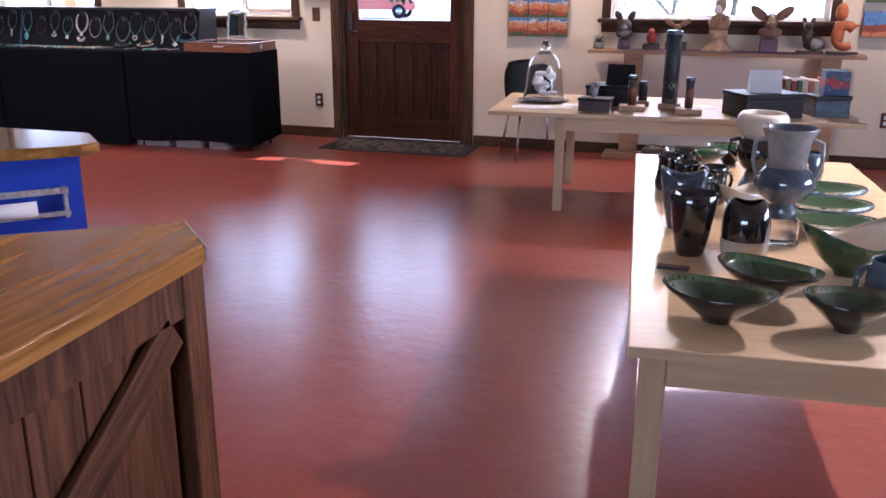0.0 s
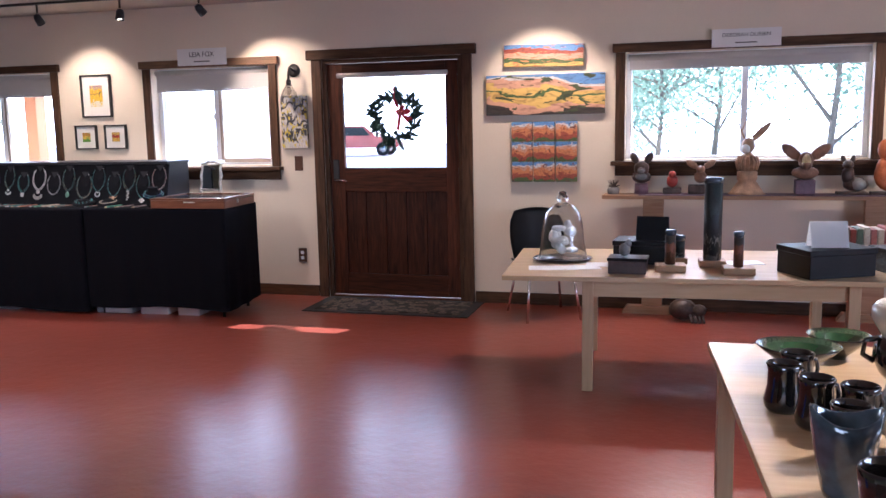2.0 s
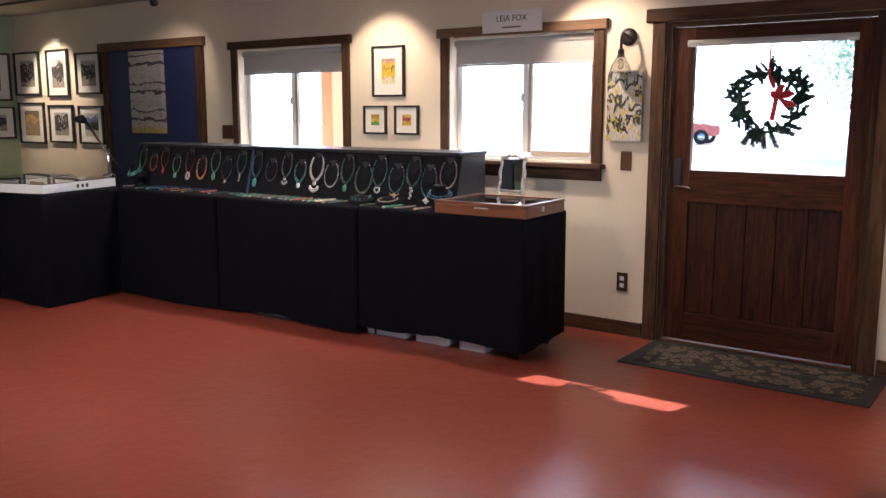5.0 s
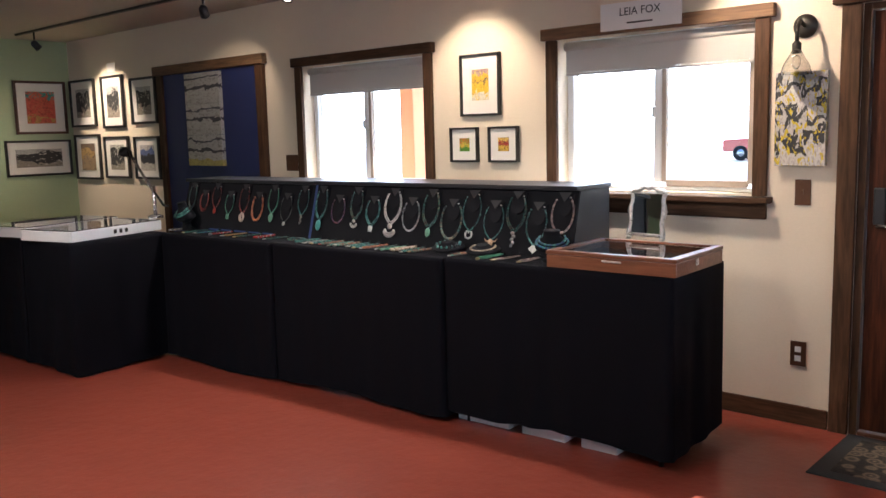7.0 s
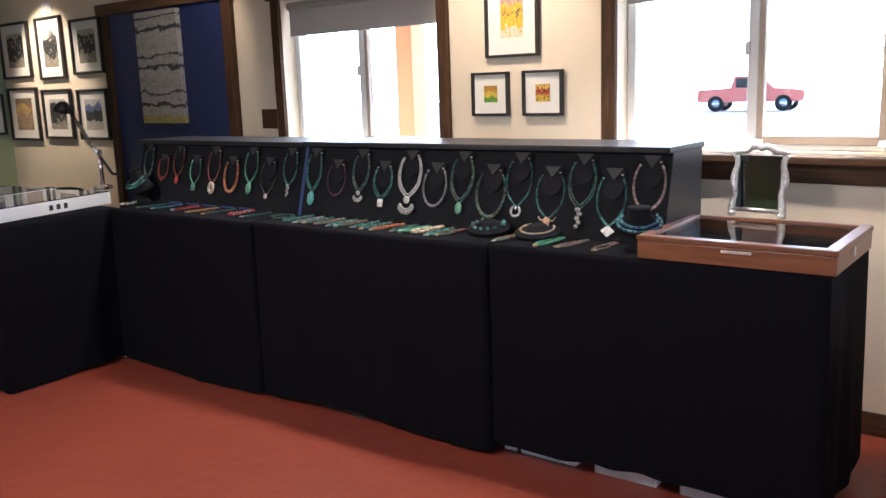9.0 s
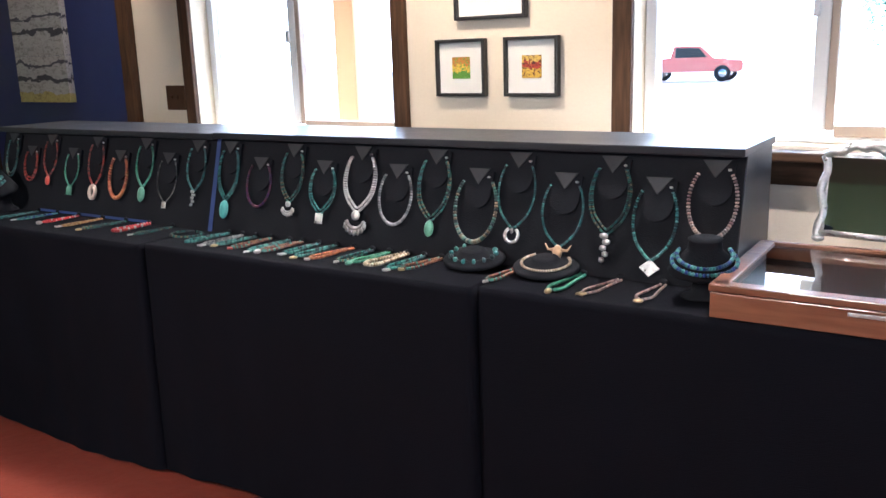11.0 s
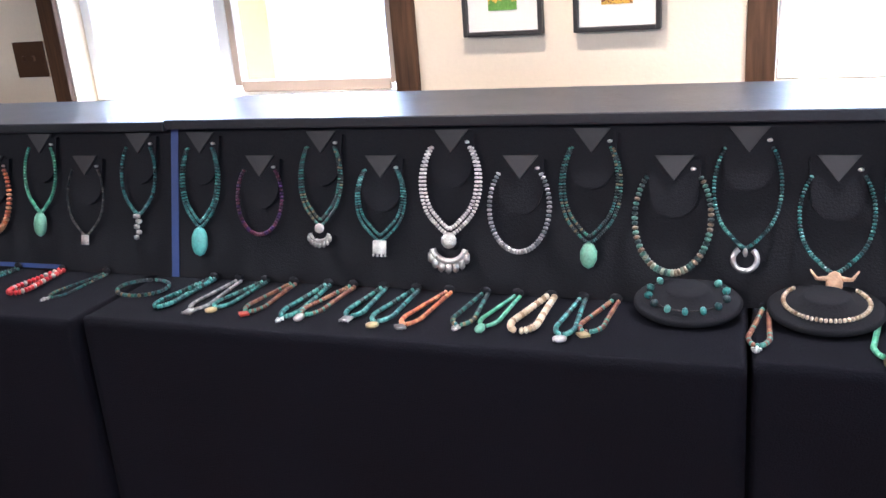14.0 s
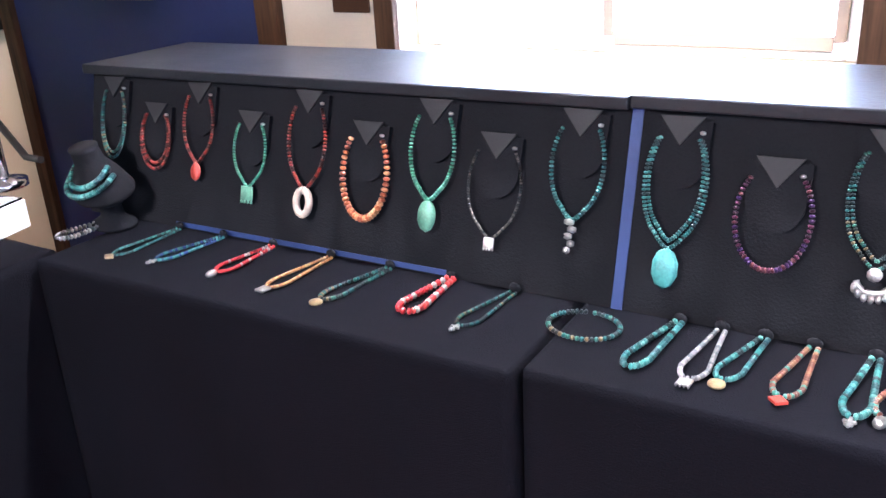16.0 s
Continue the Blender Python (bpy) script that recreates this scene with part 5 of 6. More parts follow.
def art_box(m, w, dpt, h, mat_a, label, name="art_box"):
    o = thing(name, m, label, "box", "art boxes")
    part("body", box_bm(-w / 2, w / 2, -dpt / 2, dpt / 2, 0, h * 0.8, 0.003), M["glaze_black"] if mat_a is None else mat_a, o)
    part("lid", box_bm(-w / 2 - 0.006, w / 2 + 0.006, -dpt / 2 - 0.006, dpt / 2 + 0.006, h * 0.8 + 0.001, h, 0.003), M["box_dark"], o)
    return o


M["box_blue"] = painted("dark_blue_box", [(0, (0.018, 0.03, 0.042)), (0.4, (0.035, 0.06, 0.08)), (0.7, (0.012, 0.014, 0.02))], 0.8, 4, 1.2, (0.12, 0.15, 0.16), 0.62)
M["box_dark"] = plain("dark_box_lacquer", (0.012, 0.009, 0.008), 0.4, 0, 8, 60, 0.4, 0.05, 0.0)
M["box_dark"].node_tree.nodes["Principled BSDF"].inputs["Specular IOR Level"].default_value = 0.2
M["box_brown"] = plain("brown_box_lacquer", (0.055, 0.026, 0.018), 0.35, 0, 8, 60, 0.4, 0.05, 0.3)
art_box(onA(-0.64, 7.66) @ pose(0, 0, 0, 0, 0, -8), 0.32, 0.24, 0.14, M["box_dark"], "black lacquered art box")
art_box(onA(-0.70, 7.27) @ pose(0, 0, 0, 0, 0, -6), 0.21, 0.15, 0.09, M["box_brown"], "small dark brown art box with a shell figure")
tagged(part("shell_figure", ball_into(ball_into(bmesh.new(), (0, 0, 0.04), 0.035, 0.028, 0.04), (0.02, 0, 0.075), 0.02, 0.018, 0.026), M["glaze_grey"], None, "", onA(-0.72, 7.27) @ pose(0, 0, 0.09)), "pale shell figure on a small box", "figurine")
art_box(onA(0.36, 7.40) @ pose(0, 0, 0, 0, 0, 24), 0.40, 0.30, 0.155, M["box_dark"], "large dark art box with blue sides")
art_box(onA(0.76, 7.56) @ pose(0, 0, 0, 0, 0, 16), 0.23, 0.20, 0.135, M["box_blue"], "blue painted art box with a dark lid")


def tent_card(x, y, z, w, h, material, rz, label):
    o = thing("tent_card", pose(x, y, z, 0, 0, rz), label, "sign")
    for k in (-1, 1):
        bm = bmesh.new()
        a = [bm.verts.new(p) for p in ((-w / 2, k * 0.045, 0), (w / 2, k * 0.045, 0), (w / 2, k * 0.0015, h), (-w / 2, k * 0.0015, h))]
        bm.faces.new(a)
        bmesh.ops.solidify(bm, geom=bm.faces[:], thickness=0.0015)
        part("leaf", bm, material, o)


tent_card(-0.58, 7.64, HA + 0.142, 0.19, 0.14, M["card_black"], -5, "black folded card standing on a box")
tent_card(0.36, 7.36, HA + 0.157, 0.20, 0.14, M["paper"], 12, "white folded card standing on a dark box")


def tube_stand(x, y, r, h, body, label, wbase):
    o = thing("art_tube", onA(x, y), label, "sculpture", "standing art tubes")
    part("base", box_bm(-wbase / 2, wbase / 2, -wbase * 0.4, wbase * 0.4, 0, 0.038, 0.004), M["pine"], o, "square wooden base")
    part("tube", lathe_bm([(r, 0.039), (r, h - 0.03)], 24 if r < 0.05 else 6), body, o)
    part("cap", lathe_bm([(r + 0.003, h - 0.029), (r + 0.003, h), (r * 0.7, h + 0.004)], 24 if r < 0.05 else 6), M["glaze_blue"], o, "dark cap")


vine = painted("vine_pattern", [(0, (0.20, 0.20, 0.18)), (0.08, (0.02, 0.022, 0.024)), (0.22, (0.22, 0.22, 0.20)), (0.27, (0.02, 0.022, 0.024)), (0.6, (0.035, 0.05, 0.05))], 0.5, 6, 0.7)
copper = painted("copper_pattern", [(0, (0.10, 0.04, 0.02)), (0.4, (0.25, 0.09, 0.04)), (0.7, (0.06, 0.05, 0.04))], 0.8, 5, 0.9)
tube_stand(-0.235, 7.56, 0.052, 0.52, vine, "tall black art tube with a white vine on a wooden base", 0.15)
tube_stand(-0.47, 7.36, 0.030, 0.235, copper, "short copper-brown art tube on a wooden base", 0.17)
tube_stand(-0.10, 7.33, 0.027, 0.235, copper, "short copper-brown art tube on a wooden base", 0.17)
tube_stand(-0.42, 7.62, 0.030, 0.17, vine, "short dark art tube on a wooden base", 0.09)


def book(x, y, z, w, h, material, label, lean=0):
    o = thing("book", pose(x, y, z, 0, lean, 4), label, "book", "standing books")
    part("cover", box_bm(-w / 2, w / 2, -0.09, 0.09, 0, h, 0.003), material, o)
    part("pages", box_bm(-w / 2 + 0.004, w / 2 - 0.004, -0.086, 0.0925, 0.004, h - 0.004), M["paper"], o, "cream page block")


for k in range(8):
    col = [(0.35, 0.09, 0.06), (0.42, 0.34, 0.22), (0.30, 0.07, 0.05), (0.10, 0.14, 0.08), (0.5, 0.44, 0.32)][k % 5]
    book(0.50 + 0.038 * k, 8.0, HA + 0.001, 0.033, 0.19 + 0.008 * math.sin(k * 2), plain("book_cover", col, 0.5, 0, 20, 90, 0.25), "hand-bound art book standing on the table")
book(0.80, 7.58, HA + 0.137, 0.15, 0.155, painted("book_art", [(0, (0.05, 0.08, 0.16)), (0.35, (0.35, 0.04, 0.05)), (0.65, (0.06, 0.10, 0.14))], 0.9, 3, 0.3, (0.4, 0.4, 0.38), 0.66), "small painted book standing on a blue box")

# ---- pottery on the near table ----
def onB(x, y, rz=0):
    return pose(x, y, HB + 0.001, 0, 0, rz)


def pot(x, y, profile, material, name, label, category, rz=0, squash=1.0, wave=0.0, lobes=5, inner=None):
    o = thing(name, onB(x, y, rz), label, category, "pottery on the table")
    top = profile[-1]
    inside = [(max(0.003, r - 0.006), max(z, 0.008)) for r, z in reversed(profile[1:])]
    part("body", lathe_bm(profile + [(top[0] - 0.003, top[1] + 0.003)] + inside + [(0.0001, 0.009)], 36, squash, wave, lobes), material, o)
    if inner:
        ins = [(max(0.003, r - 0.008), z + 0.005) for r, z in profile[1:]]
        part("glazed_inside", lathe_bm([(0.0005, ins[0][1] + 0.006)] + ins[:-1] + [(ins[-1][0], ins[-1][1] - 0.004)] + [(max(0.002, r - 0.001), z) for r, z in reversed(ins[:-1])], 36, squash, wave, lobes), inner, o)
    return o


BOWL = [(0.035, 0), (0.04, 0.012), (0.075, 0.035), (0.115, 0.065), (0.135, 0.085)]
PLATE = [(0.05, 0), (0.055, 0.01), (0.10, 0.018), (0.145, 0.03), (0.155, 0.038)]
pot(0.09, 3.47, BOWL, M["glaze_black"], "bowl", "oval black bowl with a green glazed inside", "bowl", -12, 0.72, 0.07, 2, M["glaze_green"])
pot(0.215, 3.68, BOWL, M["glaze_black"], "bowl", "oval black bowl with a green glazed inside", "bowl", -25, 0.72, 0.06, 2, M["glaze_green"])
SB = [(r * 0.78, z) for r, z in BOWL]
pot(0.385, 3.50, SB, M["glaze_black"], "bowl", "round black bowl with a dark green inside", "bowl", 10, 0.85, 0.05, 2, M["glaze_green"])
for a, c, k in ((0.46, 4.42, 1), (0.47, 4.68, 1), (0.49, 4.95, 1)):
    pot(a, c, PLATE, M["glaze_blue"], "plate", "shallow dark blue-green glazed plate", "plate", 20, 0.85, 0.05, 3, M["glaze_green"])
o = pot(0.455, 3.97, [(0.05, 0), (0.055, 0.012), (0.10, 0.05), (0.14, 0.10), (0.15, 0.125)], M["glaze_green"], "bowl", "folded cream bowl with a green glazed outside", "bowl", 30, 0.78, 0.22, 2, M["glaze_cream"])
VASE = [(0.040, 0), (0.045, 0.015), (0.058, 0.08), (0.068, 0.15), (0.072, 0.19)]
pot(0.01, 4.02, VASE, M["glaze_black"], "vase", "squared black glazed vase", "vase", 20, 0.85)
pot(-0.03, 4.32, [(r * 1.05, z) for r, z in VASE], M["glaze_blue"], "vase", "dark blue-black glazed vase", "vase", 0, 0.8, 0.08, 2)
CUP = [(0.043, 0), (0.052, 0.012), (0.056, 0.035), (0.046, 0.075), (0.045, 0.12), (0.05, 0.14)]
for a, c in ((-0.10, 4.90), (-0.03, 4.77), (0.07, 4.72), (-0.05, 5.03), (0.02, 4.55)):
    m_ = pot(a, c, CUP, M["glaze_black"], "mug", "black glazed mug with a flared foot", "mug", 40)
    part("handle", tube_bm([(0.046, 0, 0.11), (0.075, 0, 0.11), (0.086, 0, 0.08), (0.075, 0, 0.045), (0.05, 0, 0.04)], 0.007, 8), M["glaze_black"], m_)
pot(-0.01, 5.34, BOWL, M["glaze_black"], "bowl", "wide bowl with a pale green inside", "bowl", 0, 0.9, 0.02, 2, M["glaze_green"])
pot(0.14, 5.52, SB, M["glaze_black"], "bowl", "small black bowl with a green inside", "bowl", 0, 1, 0.02, 2, M["glaze_green"])
pot(0.165, 4.03, [(0.06, 0), (0.066, 0.02), (0.07, 0.07), (0.068, 0.12), (0.06, 0.16), (0.045, 0.175)], M["glaze_black"], "vase", "black-green and white dipped vase", "vase", 0, 0.9, 0.04, 2)
part("white_dip", lathe_bm([(0.061, 0.001), (0.0675, 0.02), (0.071, 0.06), (0.0705, 0.062)], 36, 0.9), M["glaze_cream"], bpy.context.scene.objects["vase.002"], "white dipped foot")
vs_ = thing("vase_stand", onB(0.275, 4.24, 8), "clear ribbed glass block under an urn", "stand", "pottery on the table")
part("block", box_bm(-0.055, 0.055, -0.055, 0.055, 0, 0.085, 0.012), M["glass"], vs_)
# footed urns
u_ = thing("urn", onB(0.275, 4.24) @ pose(0, 0, 0.086) @ Matrix.Diagonal((0.72, 0.72, 0.8, 1)), "tall grey-blue glazed urn with handles and a flared rim", "urn", "pottery on the table")
part("body", lathe_bm([(0.065, 0), (0.068, 0.03), (0.05, 0.055), (0.10, 0.085), (0.128, 0.13), (0.118, 0.17), (0.085, 0.20), (0.078, 0.24), (0.088, 0.30), (0.11, 0.345), (0.115, 0.352), (0.106, 0.35), (0.08, 0.30), (0.070, 0.24), (0.0001, 0.2)], 40), M["glaze_blue"], u_)
part("neck_glaze", lathe_bm([(0.0885, 0.20), (0.0815, 0.24), (0.0915, 0.30), (0.113, 0.3445), (0.118, 0.354), (0.1165, 0.345), (0.0905, 0.298), (0.081, 0.24), (0.087, 0.201)], 40), M["glaze_grey"], u_, "pale grey glazed neck")
for k in (-1, 1):
    part("handle", tube_bm([(k * 0.09, 0, 0.31), (k * 0.135, 0, 0.295), (k * 0.14, 0, 0.22), (k * 0.12, 0, 0.165)], 0.010, 8), M["glaze_grey"], u_)
u_ = thing("urn", onB(0.235, 4.98) @ Matrix.Diagonal((0.86, 0.86, 1, 1)), "cream over black glazed pot on a pale foot", "urn", "pottery on the table")
part("foot", lathe_bm([(0.085, 0), (0.08, 0.03), (0.06, 0.06), (0.055, 0.08)], 36), M["glaze_grey"], u_, "pale foot")
part("body", lathe_bm([(0.055, 0.081), (0.085, 0.11), (0.105, 0.15), (0.10, 0.19), (0.08, 0.215)], 36), M["glaze_black"], u_)
part("rim", lathe_bm([(0.08, 0.216), (0.095, 0.24), (0.115, 0.27), (0.112, 0.30), (0.095, 0.315), (0.088, 0.312), (0.10, 0.29), (0.09, 0.25), (0.0001, 0.23)], 36), M["glaze_cream"], u_, "cream glazed bowl-shaped rim")
for k in (-1, 1):
    part("handle", tube_bm([(k * 0.085, 0, 0.21), (k * 0.13, 0, 0.20), (k * 0.135, 0, 0.16), (k * 0.1, 0, 0.14)], 0.009, 8), M["glaze_black"], u_)
pot(0.18, 4.62, [(0.06, 0), (0.06, 0.02), (0.09, 0.06), (0.10, 0.09)], M["glaze_cream"], "bowl", "cream glazed folded stoneware bowl", "bowl", 40, 0.7, 0.16, 2, M["glaze_cream"])
for a, c in ((0.50, 3.68), (0.44, 5.2), (0.40, 5.36)):
    m_ = pot(a, c, [(0.05, 0), (0.06, 0.02), (0.066, 0.06), (0.058, 0.11), (0.05, 0.13)], M["glaze_blue"], "pitcher", "dark blue glazed pitcher with a handle", "pitcher", 200)
    part("handle", tube_bm([(0.05, 0, 0.12), (0.085, 0, 0.11), (0.09, 0, 0.06), (0.06, 0, 0.035)], 0.008, 8), M["glaze_blue"], m_)
ph = thing("label_card", onB(-0.03, 3.86, -4), "small dark card with illegible print lying on the table", "card")
part("card", box_bm(-0.045, 0.045, -0.02, 0.02, 0, 0.006, 0.002), M["black"], ph)
part("small_print", box_bm(-0.03, 0.03, -0.004, 0.002, 0.0062, 0.0068), M["red_stone"], ph)

# ---- sculpture shelf under the wide window ----
sh = thing("sculpture_shelf", pose(0, 0, 0), "narrow pine trestle shelf under the window", "shelf")
SZ = 1.0
part("shelf_board", box_bm(-1.03, 1.21, 9.13, 9.38, SZ - 0.03, SZ, 0.004), M["pine"], sh)
for x in (-0.72, 0.88):
    part("post", box_bm(x, x + 0.16, 9.24, 9.30, FL + 0.065, SZ - 0.031, 0.005), M["pine"], sh)
    part("foot", prism_bm([(-0.24, 0), (0.24, 0), (0.20, 0.064), (-0.20, 0.064)], -0.04, 0.04), M["pine"], sh, "", pose(x + 0.08, 9.27, FL, 90, 0, 0))
part("runner", box_bm(-0.75, 1.12, 9.12, 9.36, SZ + 0.0005, SZ + 0.004), M["mauve"], sh, "dark cloth runner")


def creature(x, kind, label, k=1.0):
    """An animal bust in clay, joined in one mesh, on a small plinth."""
    o = thing("animal_sculpture", pose(x, 9.26, SZ + 0.005) @ Matrix.Diagonal((k, k, k, 1)), label, "sculpture", "clay animal sculptures")
    bm = bmesh.new()
    col = M["bronze_dark"]

    def ear(dx, dz, lx, lz, wid):
        m_ = Matrix.Rotation(math.atan2(lx, lz), 3, "Y")
        ball_into(bm, (dx + lx / 2, 0, dz + lz / 2), wid, 0.012, math.hypot(lx, lz) / 2, m_, 2)

    base = lathe_bm([(0.055, 0), (0.05, 0.08)], 20)
    bm_m = M["mauve"]
    if kind == "cat":
        ball_into(bm, (0, 0, 0.13), 0.075, 0.05, 0.05)
        ball_into(bm, (0, -0.02, 0.20), 0.062, 0.05, 0.055)
        ball_into(bm, (0, -0.065, 0.185), 0.03, 0.03, 0.025)
        ear(-0.03, 0.235, -0.05, 0.085, 0.03), ear(0.03, 0.235, 0.05, 0.085, 0.03)
    elif kind == "small":
        ball_into(bm, (0, 0, 0.10), 0.045, 0.04, 0.055), ball_into(bm, (0, -0.03, 0.15), 0.03, 0.035, 0.03)
        base = box_bm(-0.07, 0.07, -0.04, 0.04, 0, 0.045, 0.006)
        col = M["red_stone"]
    elif kind == "fox":
        base = box_bm(-0.09, 0.09, -0.05, 0.05, 0, 0.07, 0.01)
        ball_into(bm, (0, 0, 0.13), 0.05, 0.04, 0.05), ball_into(bm, (0, -0.03, 0.19), 0.035, 0.045, 0.03)
        ear(-0.02, 0.20, -0.09, 0.055, 0.026), ear(0.02, 0.20, 0.09, 0.055, 0.026)
        col = M["clay"]
    elif kind == "deer":
        base = lathe_bm([(0.14, 0), (0.12, 0.02), (0.065, 0.10), (0.075, 0.11), (0.075, 0.17), (0.06, 0.175)], 28)
        bm_m = M["tan_clay"]
        ball_into(bm, (0, 0, 0.24), 0.065, 0.055, 0.085), ball_into(bm, (0, -0.03, 0.37), 0.05, 0.06, 0.06), ball_into(bm, (-0.02, -0.08, 0.34), 0.03, 0.045, 0.03)
        for j in range(16):
            a = j * 0.4
            tube_bm([(0.06 * math.cos(a), 0.05 * math.sin(a), 0.29), (0.085 * math.cos(a), 0.07 * math.sin(a), 0.24), (0.07 * math.cos(a), 0.06 * math.sin(a), 0.18)], 0.010, 6, 0.5, bm)
        ear(0.03, 0.40, 0.13, 0.14, 0.024)
        tube_bm([(-0.025, 0, 0.42), (-0.06, 0, 0.50), (-0.075, 0, 0.57)], 0.008, 6, 0.4, bm), tube_bm([(-0.05, 0, 0.47), (-0.02, 0, 0.55)], 0.006, 6, 0.4, bm)
        tube_bm([(0.03, 0, 0.43), (0.09, 0, 0.50), (0.11, 0, 0.58)], 0.008, 6, 0.4, bm)
        col = M["tan_clay"]
    elif kind == "ears":
        base = box_bm(-0.07, 0.07, -0.06, 0.06, 0, 0.11, 0.008)
        ball_into(bm, (0, 0, 0.16), 0.10, 0.055, 0.05), ball_into(bm, (0, -0.02, 0.25), 0.055, 0.06, 0.07), ball_into(bm, (0, -0.07, 0.22), 0.035, 0.04, 0.035)
        ear(-0.03, 0.26, -0.14, 0.11, 0.042), ear(0.03, 0.26, 0.14, 0.11, 0.042)
        col = M["clay"]
    elif kind == "dog":
        base = box_bm(-0.11, 0.10, -0.05, 0.05, 0, 0.02, 0.006)
        ball_into(bm, (0.02, 0, 0.075), 0.09, 0.045, 0.055), ball_into(bm, (-0.035, 0, 0.14), 0.045, 0.04, 0.075), ball_into(bm, (-0.04, -0.03, 0.22), 0.04, 0.045, 0.035)
        ear(-0.06, 0.23, -0.02, 0.06, 0.018), ear(-0.015, 0.23, 0.02, 0.06, 0.018)
    elif kind == "squirrel":
        base = box_bm(-0.12, 0.12, -0.05, 0.05, 0, 0.02, 0.006)
        tube_bm([(0.01 + 0.075 * math.cos(0.75 + a * 0.42), 0, 0.14 + 0.085 * math.sin(0.75 + a * 0.42)) for a in range(12)], 0.042, 12, 0.75, bm)
        ball_into(bm, (-0.045, 0, 0.16), 0.05, 0.042, 0.11)
        ball_into(bm, (-0.035, 0, 0.33), 0.05, 0.03, 0.075)
        tube_bm([(0.07, 0, 0.215), (0.105, 0, 0.235)], 0.012, 8, 0.6, bm)
        col = M["rust"]
    part("plinth", base, bm_m if kind in ("deer", "cat", "ears") else M["bronze_dark"], o, "dark plinth")
    part("figure", bm, col, o)
    if kind == "cat":
        part("muzzle", ball_into(ball_into(bmesh.new(), (0, -0.07, 0.18), 0.034, 0.034, 0.024), (0, -0.048, 0.135), 0.05, 0.014, 0.03), M["glaze_grey"], o, "pale muzzle and chest")
    elif kind == "ears":
        part("muzzle", ball_into(bmesh.new(), (0, -0.06, 0.245), 0.034, 0.045, 0.06), M["bronze"], o, "ochre muzzle")
    elif kind == "deer":
        part("muzzle", ball_into(bmesh.new(), (-0.02, -0.075, 0.345), 0.034, 0.055, 0.036), M["mount"], o, "pale muzzle")
    elif kind == "dog":
        part("haunch", ball_into(bmesh.new(), (0.035, -0.012, 0.075), 0.06, 0.045, 0.05), M["glaze_grey"], o, "pale mottled haunch")


creature(-0.735, "cat", "dark patinated clay bust of a cat")
creature(-0.50, "small", "small reddish clay animal on a dark block")
creature(-0.29, "fox", "brown clay fox bust with wide ears")
creature(0.05, "deer", "tall tan clay antelope bust with horns on a flared base")
creature(0.46, "ears", "brown clay deer bust with large ears")
creature(0.79, "dog", "dark clay sitting dog figure")
creature(1.03, "squirrel", "orange clay squirrel figure with a curled tail")
pc = thing("pine_cone", pose(-0.95, 9.24, SZ + 0.001), "small pale ornament with dark pine twigs", "ornament")
part("pot", lathe_bm([(0.045, 0), (0.05, 0.04), (0.04, 0.055)], 18), M["glaze_grey"], pc)
bm = bmesh.new()
for k in range(16):
    tube_bm([(0, 0, 0.05), (0.05 * math.cos(k), 0.04 * math.sin(k * 1.7), 0.07 + 0.05 * abs(math.sin(k * 2.1)))], 0.006, 5, 0.2, bm)
part("twigs", bm, M["bronze_dark"], pc)
fg = bmesh.new()
ball_into(fg, (0, 0, 0.09), 0.11, 0.08, 0.085)
ball_into(fg, (0.12, -0.03, 0.09), 0.06, 0.05, 0.05)
for k in range(4):
    tube_bm([(0.05 + 0.03 * k, -0.05, 0.06), (0.07 + 0.03 * k, -0.10, 0.012)], 0.016, 6, 0.7, fg)
tagged(part("floor_sculpture", fg, M["bronze_dark"], None, "", pose(-0.40, 9.05, FL)), "dark bronze crouching animal on the floor", "sculpture")

gb = thing("floor_bottle", pose(1.85, 9.2, FL), "green long-necked bottle vase standing on the floor", "vase")
part("body", lathe_bm([(0.08, 0), (0.13, 0.05), (0.14, 0.10), (0.10, 0.16), (0.035, 0.21)], 28), M["green_stone"], gb)
part("neck", lathe_bm([(0.035, 0.211), (0.025, 0.32), (0.020, 0.46), (0.03, 0.49), (0.022, 0.488)], 20), M["green_stone"], gb)
bk = thing("basket", pose(2.2, 9.15, FL), "brown woven basket on the floor by the wall", "basket")
for k in range(9):
    part("coil", tube_bm([((0.15 + 0.05 * math.sin(k * 0.35)) * math.cos(a * 0.2856), (0.15 + 0.05 * math.sin(k * 0.35)) * math.sin(a * 0.2856), 0.016 + 0.03 * k) for a in range(23)], 0.017, 6), M["clay"], bk)
canvas("label_card", -10.68, 2.345, 0.17, 0.09, M["paper"], "small white label card on the wall", 0.004)

# ---- wooden counter by the entrance to the room ----
def counter(m, name, outline, top, label, face, slab_m):
    o = thing(name, m, label, "counter")
    bm = prism_bm(outline, top - 0.045, top)
    bmesh.ops.bevel(bm, geom=bm.edges[:], offset=0.006, segments=2, affect="EDGES")
    part("slab_top", bm, slab_m, o, "thick varnished slab top")
    return o


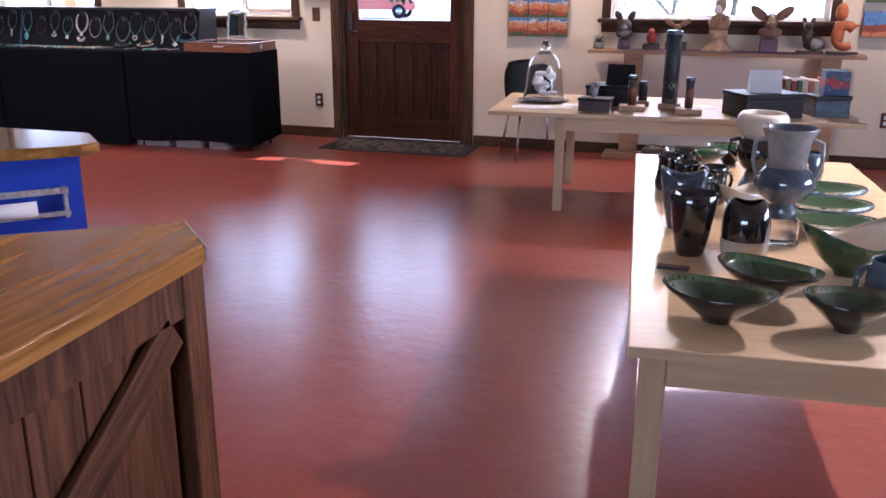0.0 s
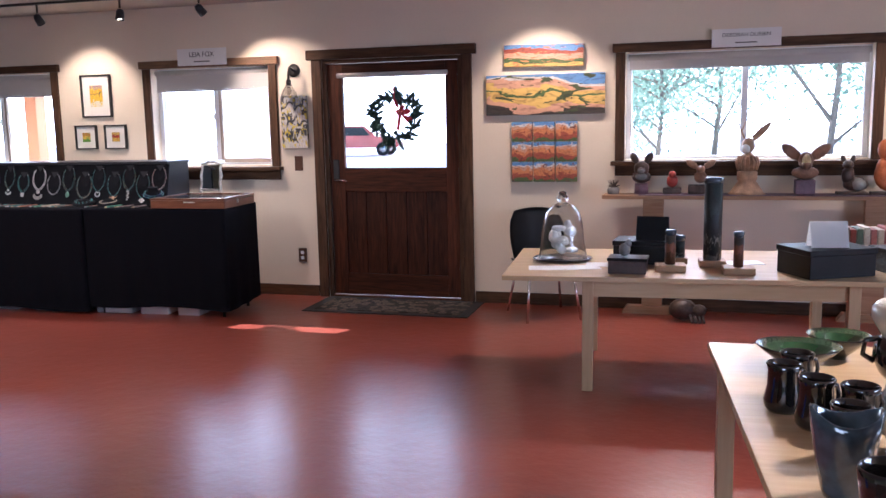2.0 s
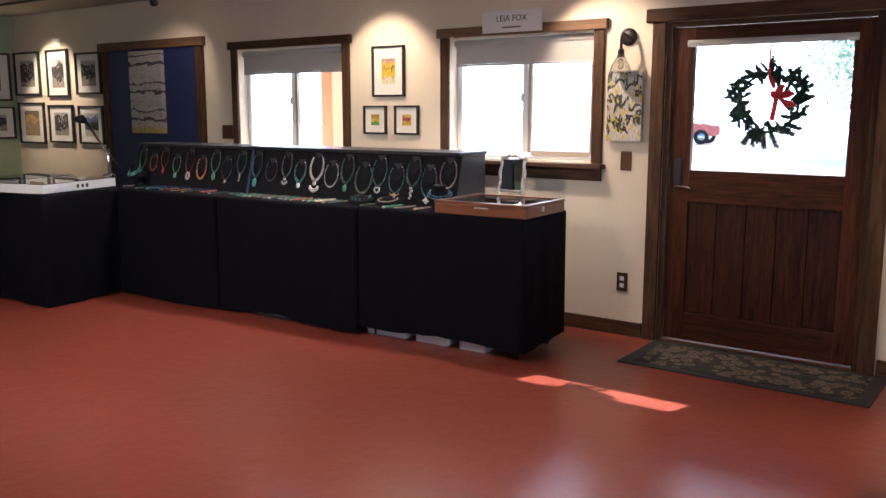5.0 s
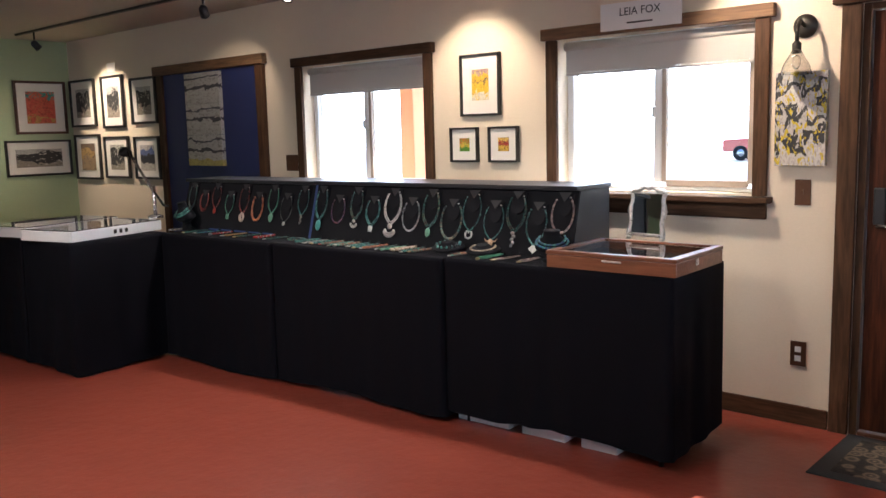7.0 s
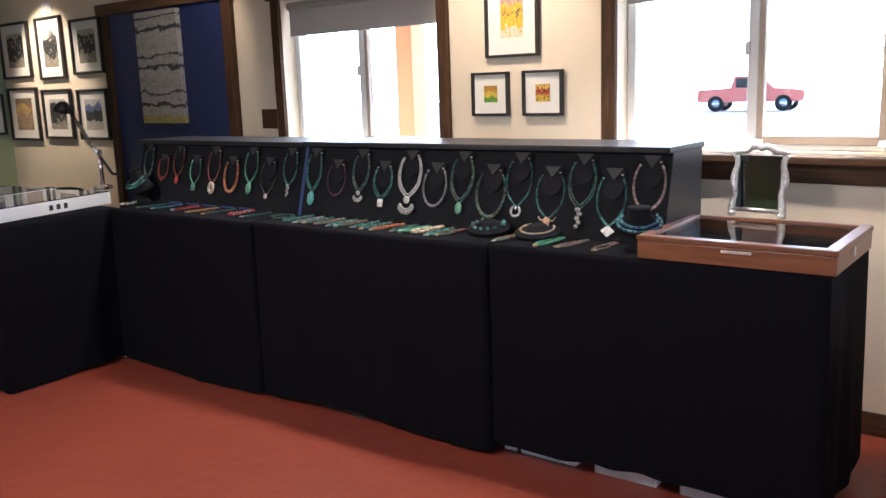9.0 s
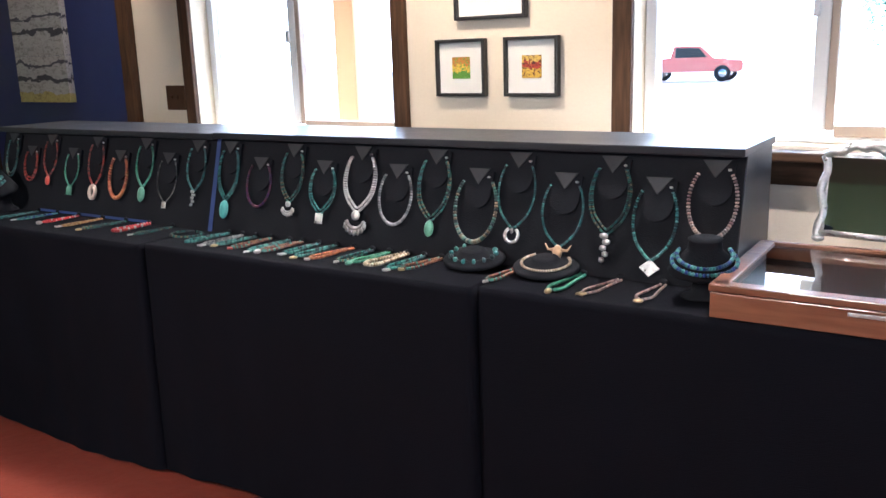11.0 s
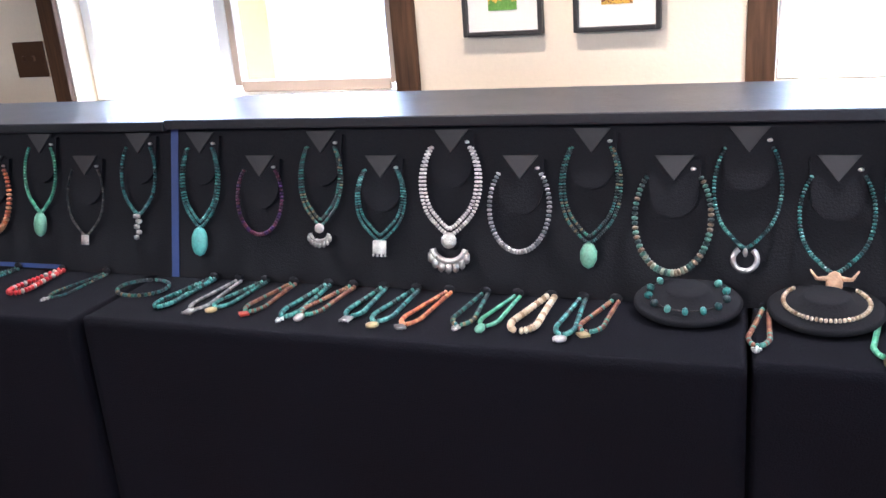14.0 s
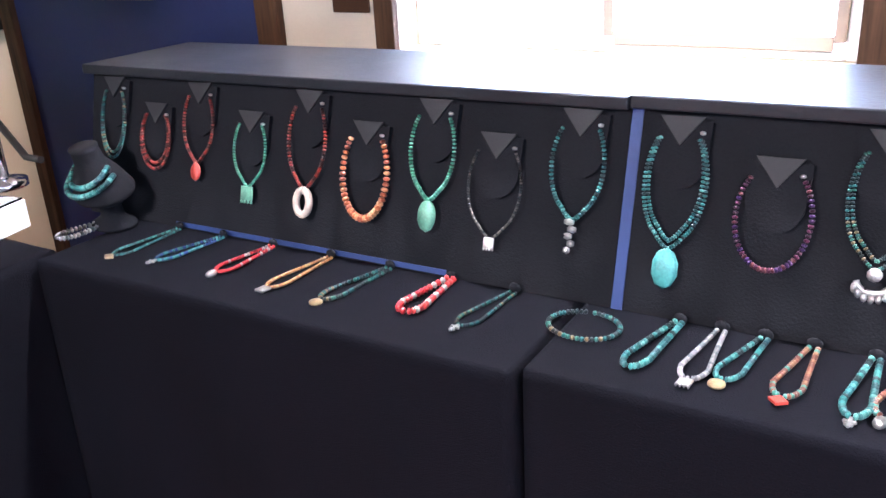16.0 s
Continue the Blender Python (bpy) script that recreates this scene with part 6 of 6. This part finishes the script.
c1 = counter(pose(0, 0, 0), "service_counter", [(-1.13, 1.0), (-1.06, 2.2), (-1.10, 3.13), (-1.27, 3.31), (-1.63, 3.05), (-2.05, 2.75), (-2.05, 1.0)], 0.92, "reclaimed barn wood counter with a varnished slab top", None, M["slab"])
bx_ = -1.16
n_pl = 13
for k in range(n_pl):
    y0 = 1.02 + 0.155 * k
    part("plank", box_bm(bx_ - 0.025, bx_ + 0.004 * (k % 3), y0, y0 + 0.152, FL + 0.01, 0.874, 0.003), M["barn"], c1)
part("rail", box_bm(bx_ + 0.012, bx_ + 0.034, 1.0, 3.06, 0.755, 0.874, 0.004), M["barn"], c1)
part("rail", box_bm(bx_ + 0.012, bx_ + 0.034, 1.0, 3.06, FL, 0.15, 0.004), M["barn"], c1)
part("corner_post", box_bm(bx_ - 0.06, bx_ + 0.036, 3.06, 3.15, FL, 0.874, 0.005), M["barn"], c1)
for ya, yb in ((2.1, 3.02), (2.05, 1.1)):
    part("brace", box_bm(-0.05, 0.05, 0, 0.02, 0, math.hypot(yb - ya, 0.6), 0.003), M["barn"], c1, "", Matrix.Translation((bx_ + 0.014, ya, 0.14)) @ Matrix.Rotation(radians(90), 4, "Z") @ Matrix.Rotation(math.atan2(yb - ya, 0.6), 4, "Y") @ Matrix.Translation((0, -0.02, 0)))
bm = prism_bm([(-1.19, 3.14), (-1.235, 3.19), (-1.62, 2.93), (-2.0, 2.68), (-2.0, 1.02), (-1.19, 1.02)], FL, 0.874)
part("carcass", bm, M["barn"], c1)
part("corner_plate", box_bm(-0.125, 0.125, -0.003, 0.0, -0.018, 0.018, 0.001), M["silver"], c1, "shiny metal corner plate", pose(-1.187, 3.224, 0.9, 0, 0, -46))
c2 = counter(pose(0, 0, 0), "service_counter", [(-2.46, 4.42), (-2.28, 4.25), (-2.30, 4.16), (-2.62, 3.86), (-3.6, 3.86), (-3.6, 4.42)], 0.92, "blue painted counter with a varnished slab top", None, M["slab"])
part("carcass", prism_bm([(-2.50, 4.38), (-2.36, 4.22), (-2.66, 3.90), (-3.56, 3.90), (-3.56, 4.38)], FL, 0.874), M["bright_blue"], c2, "bright blue painted body")
sd = Matrix.Translation((-2.51, 4.045, 0.70)) @ Matrix.Rotation(radians(46.8), 4, "Z")
rk = part("paper_rack", box_bm(-0.17, 0.17, -0.05, -0.035, 0.03, 0.055, 0.003), M["silver"], c2, "metal rack for a paper roll", sd)
part("bracket", box_bm(0.15, 0.165, -0.05, 0.0, -0.07, 0.055, 0.003), M["silver"], rk)
part("lower_bar", box_bm(-0.17, 0.17, -0.05, -0.035, -0.06, -0.04, 0.003), M["silver"], rk)
part("paper_roll", tube_bm([(-0.17, -0.045, -0.02), (0.05, -0.045, -0.02)], 0.03, 16), M["paper"], rk, "white paper roll")

# ---- outside ----
def tree(x, y, s, seed):
    r = random.Random(seed)
    o = thing("tree", pose(x, y, -0.16), "leafy tree in bright sun beyond the yard", "tree", "trees beyond the yard")
    bm = tube_bm([(0, 0, 0), (0.1 * s, 0, 1.2 * s), (0.05 * s, 0.1 * s, 2.6 * s)], 0.05 * s, 10, 0.5)
    tips = []
    for k in range(14):
        a, h0 = r.uniform(0, 6.28), r.uniform(0.35, 2.4) * s
        e = Vector((math.cos(a) * r.uniform(0.8, 1.7) * s, math.sin(a) * r.uniform(0.8, 1.7) * s, h0 + r.uniform(0.4, 1.8) * s))
        tube_bm([(0.06 * s, 0, h0), tuple(e * 0.5 + Vector((0, 0, h0 * 0.5))), tuple(e)], 0.025 * s, 6, 0.3, bm)
        tips += [e, e * 0.75 + Vector((0, 0, h0 * 0.25))]
    part("trunk", bm, M["bark"], o)
    vs, fs = [], []
    for k in range(9000):
        c = r.choice(tips) + Vector((r.gauss(0, 0.42), r.gauss(0, 0.42), r.gauss(0, 0.36))) * s
        d1 = Vector((r.uniform(-1, 1), r.uniform(-1, 1), r.uniform(-1, 1))).normalized() * 0.048 * s
        d2 = d1.cross(Vector((r.uniform(-1, 1), r.uniform(-1, 1), r.uniform(-1, 1)))).normalized() * 0.022 * s
        n = len(vs)
        vs += [c - d1, c + d2, c + d1, c - d2]
        fs.append((n, n + 1, n + 2, n + 3))
    me = bpy.data.meshes.new("crown")
    me.from_pydata(vs, [], fs)
    me.materials.append(M["leaf"])
    ob = new("crown", me)
    ob.parent = o
    tagged(ob, kind="stuff")


for x, y, s, sd_ in ((-1.4, 31, 1.7, 1), (3.4, 29, 2.3, 2), (7.0, 33, 2.7, 3), (0.6, 40, 2.4, 4), (-4.2, 38, 1.9, 5), (-7.0, 44, 2.2, 6), (11, 38, 3.0, 7)):
    tree(x, y, s, sd_)

car = thing("parked_car", pose(-18.3, 48.0, -0.16, 0, 0, 6), "red parked pickup truck in the sunny yard", "car")
bm = prism_bm([(-2.5, 0.45), (2.4, 0.45), (2.5, 0.75), (2.45, 0.98), (1.1, 1.05), (0.55, 1.65), (-0.75, 1.68), (-0.85, 1.08), (-2.5, 1.05)], -0.85, 0.85)
bmesh.ops.bevel(bm, geom=bm.edges[:], offset=0.05, segments=2, affect="EDGES")
part("body", bm, M["car_red"], car, "", pose(0, 0, 0, 90, 0, 0))
for x in (-1.6, 1.55):
    for y in (-0.88, 0.70):
        w = part("wheel", lathe_bm([(0.2, 0.02), (0.36, 0.0), (0.38, 0.04), (0.38, 0.15), (0.36, 0.19), (0.2, 0.17)], 24), M["tyre"], car, "", pose(x, y + 0.19, 0.38, 90, 0, 0))
        part("rim", lathe_bm([(0.2, 0.01), (0.2, 0.18)], 20), M["chrome"], w)
for y0 in (-0.857, 0.852):
    part("side_window", prism_bm([(-0.65, 1.12), (0.85, 1.12), (0.48, 1.55), (-0.62, 1.58)], 0, 0.005), M["black"], car, "dark side window", pose(0, y0 + 0.005, 0, 90, 0, 0))
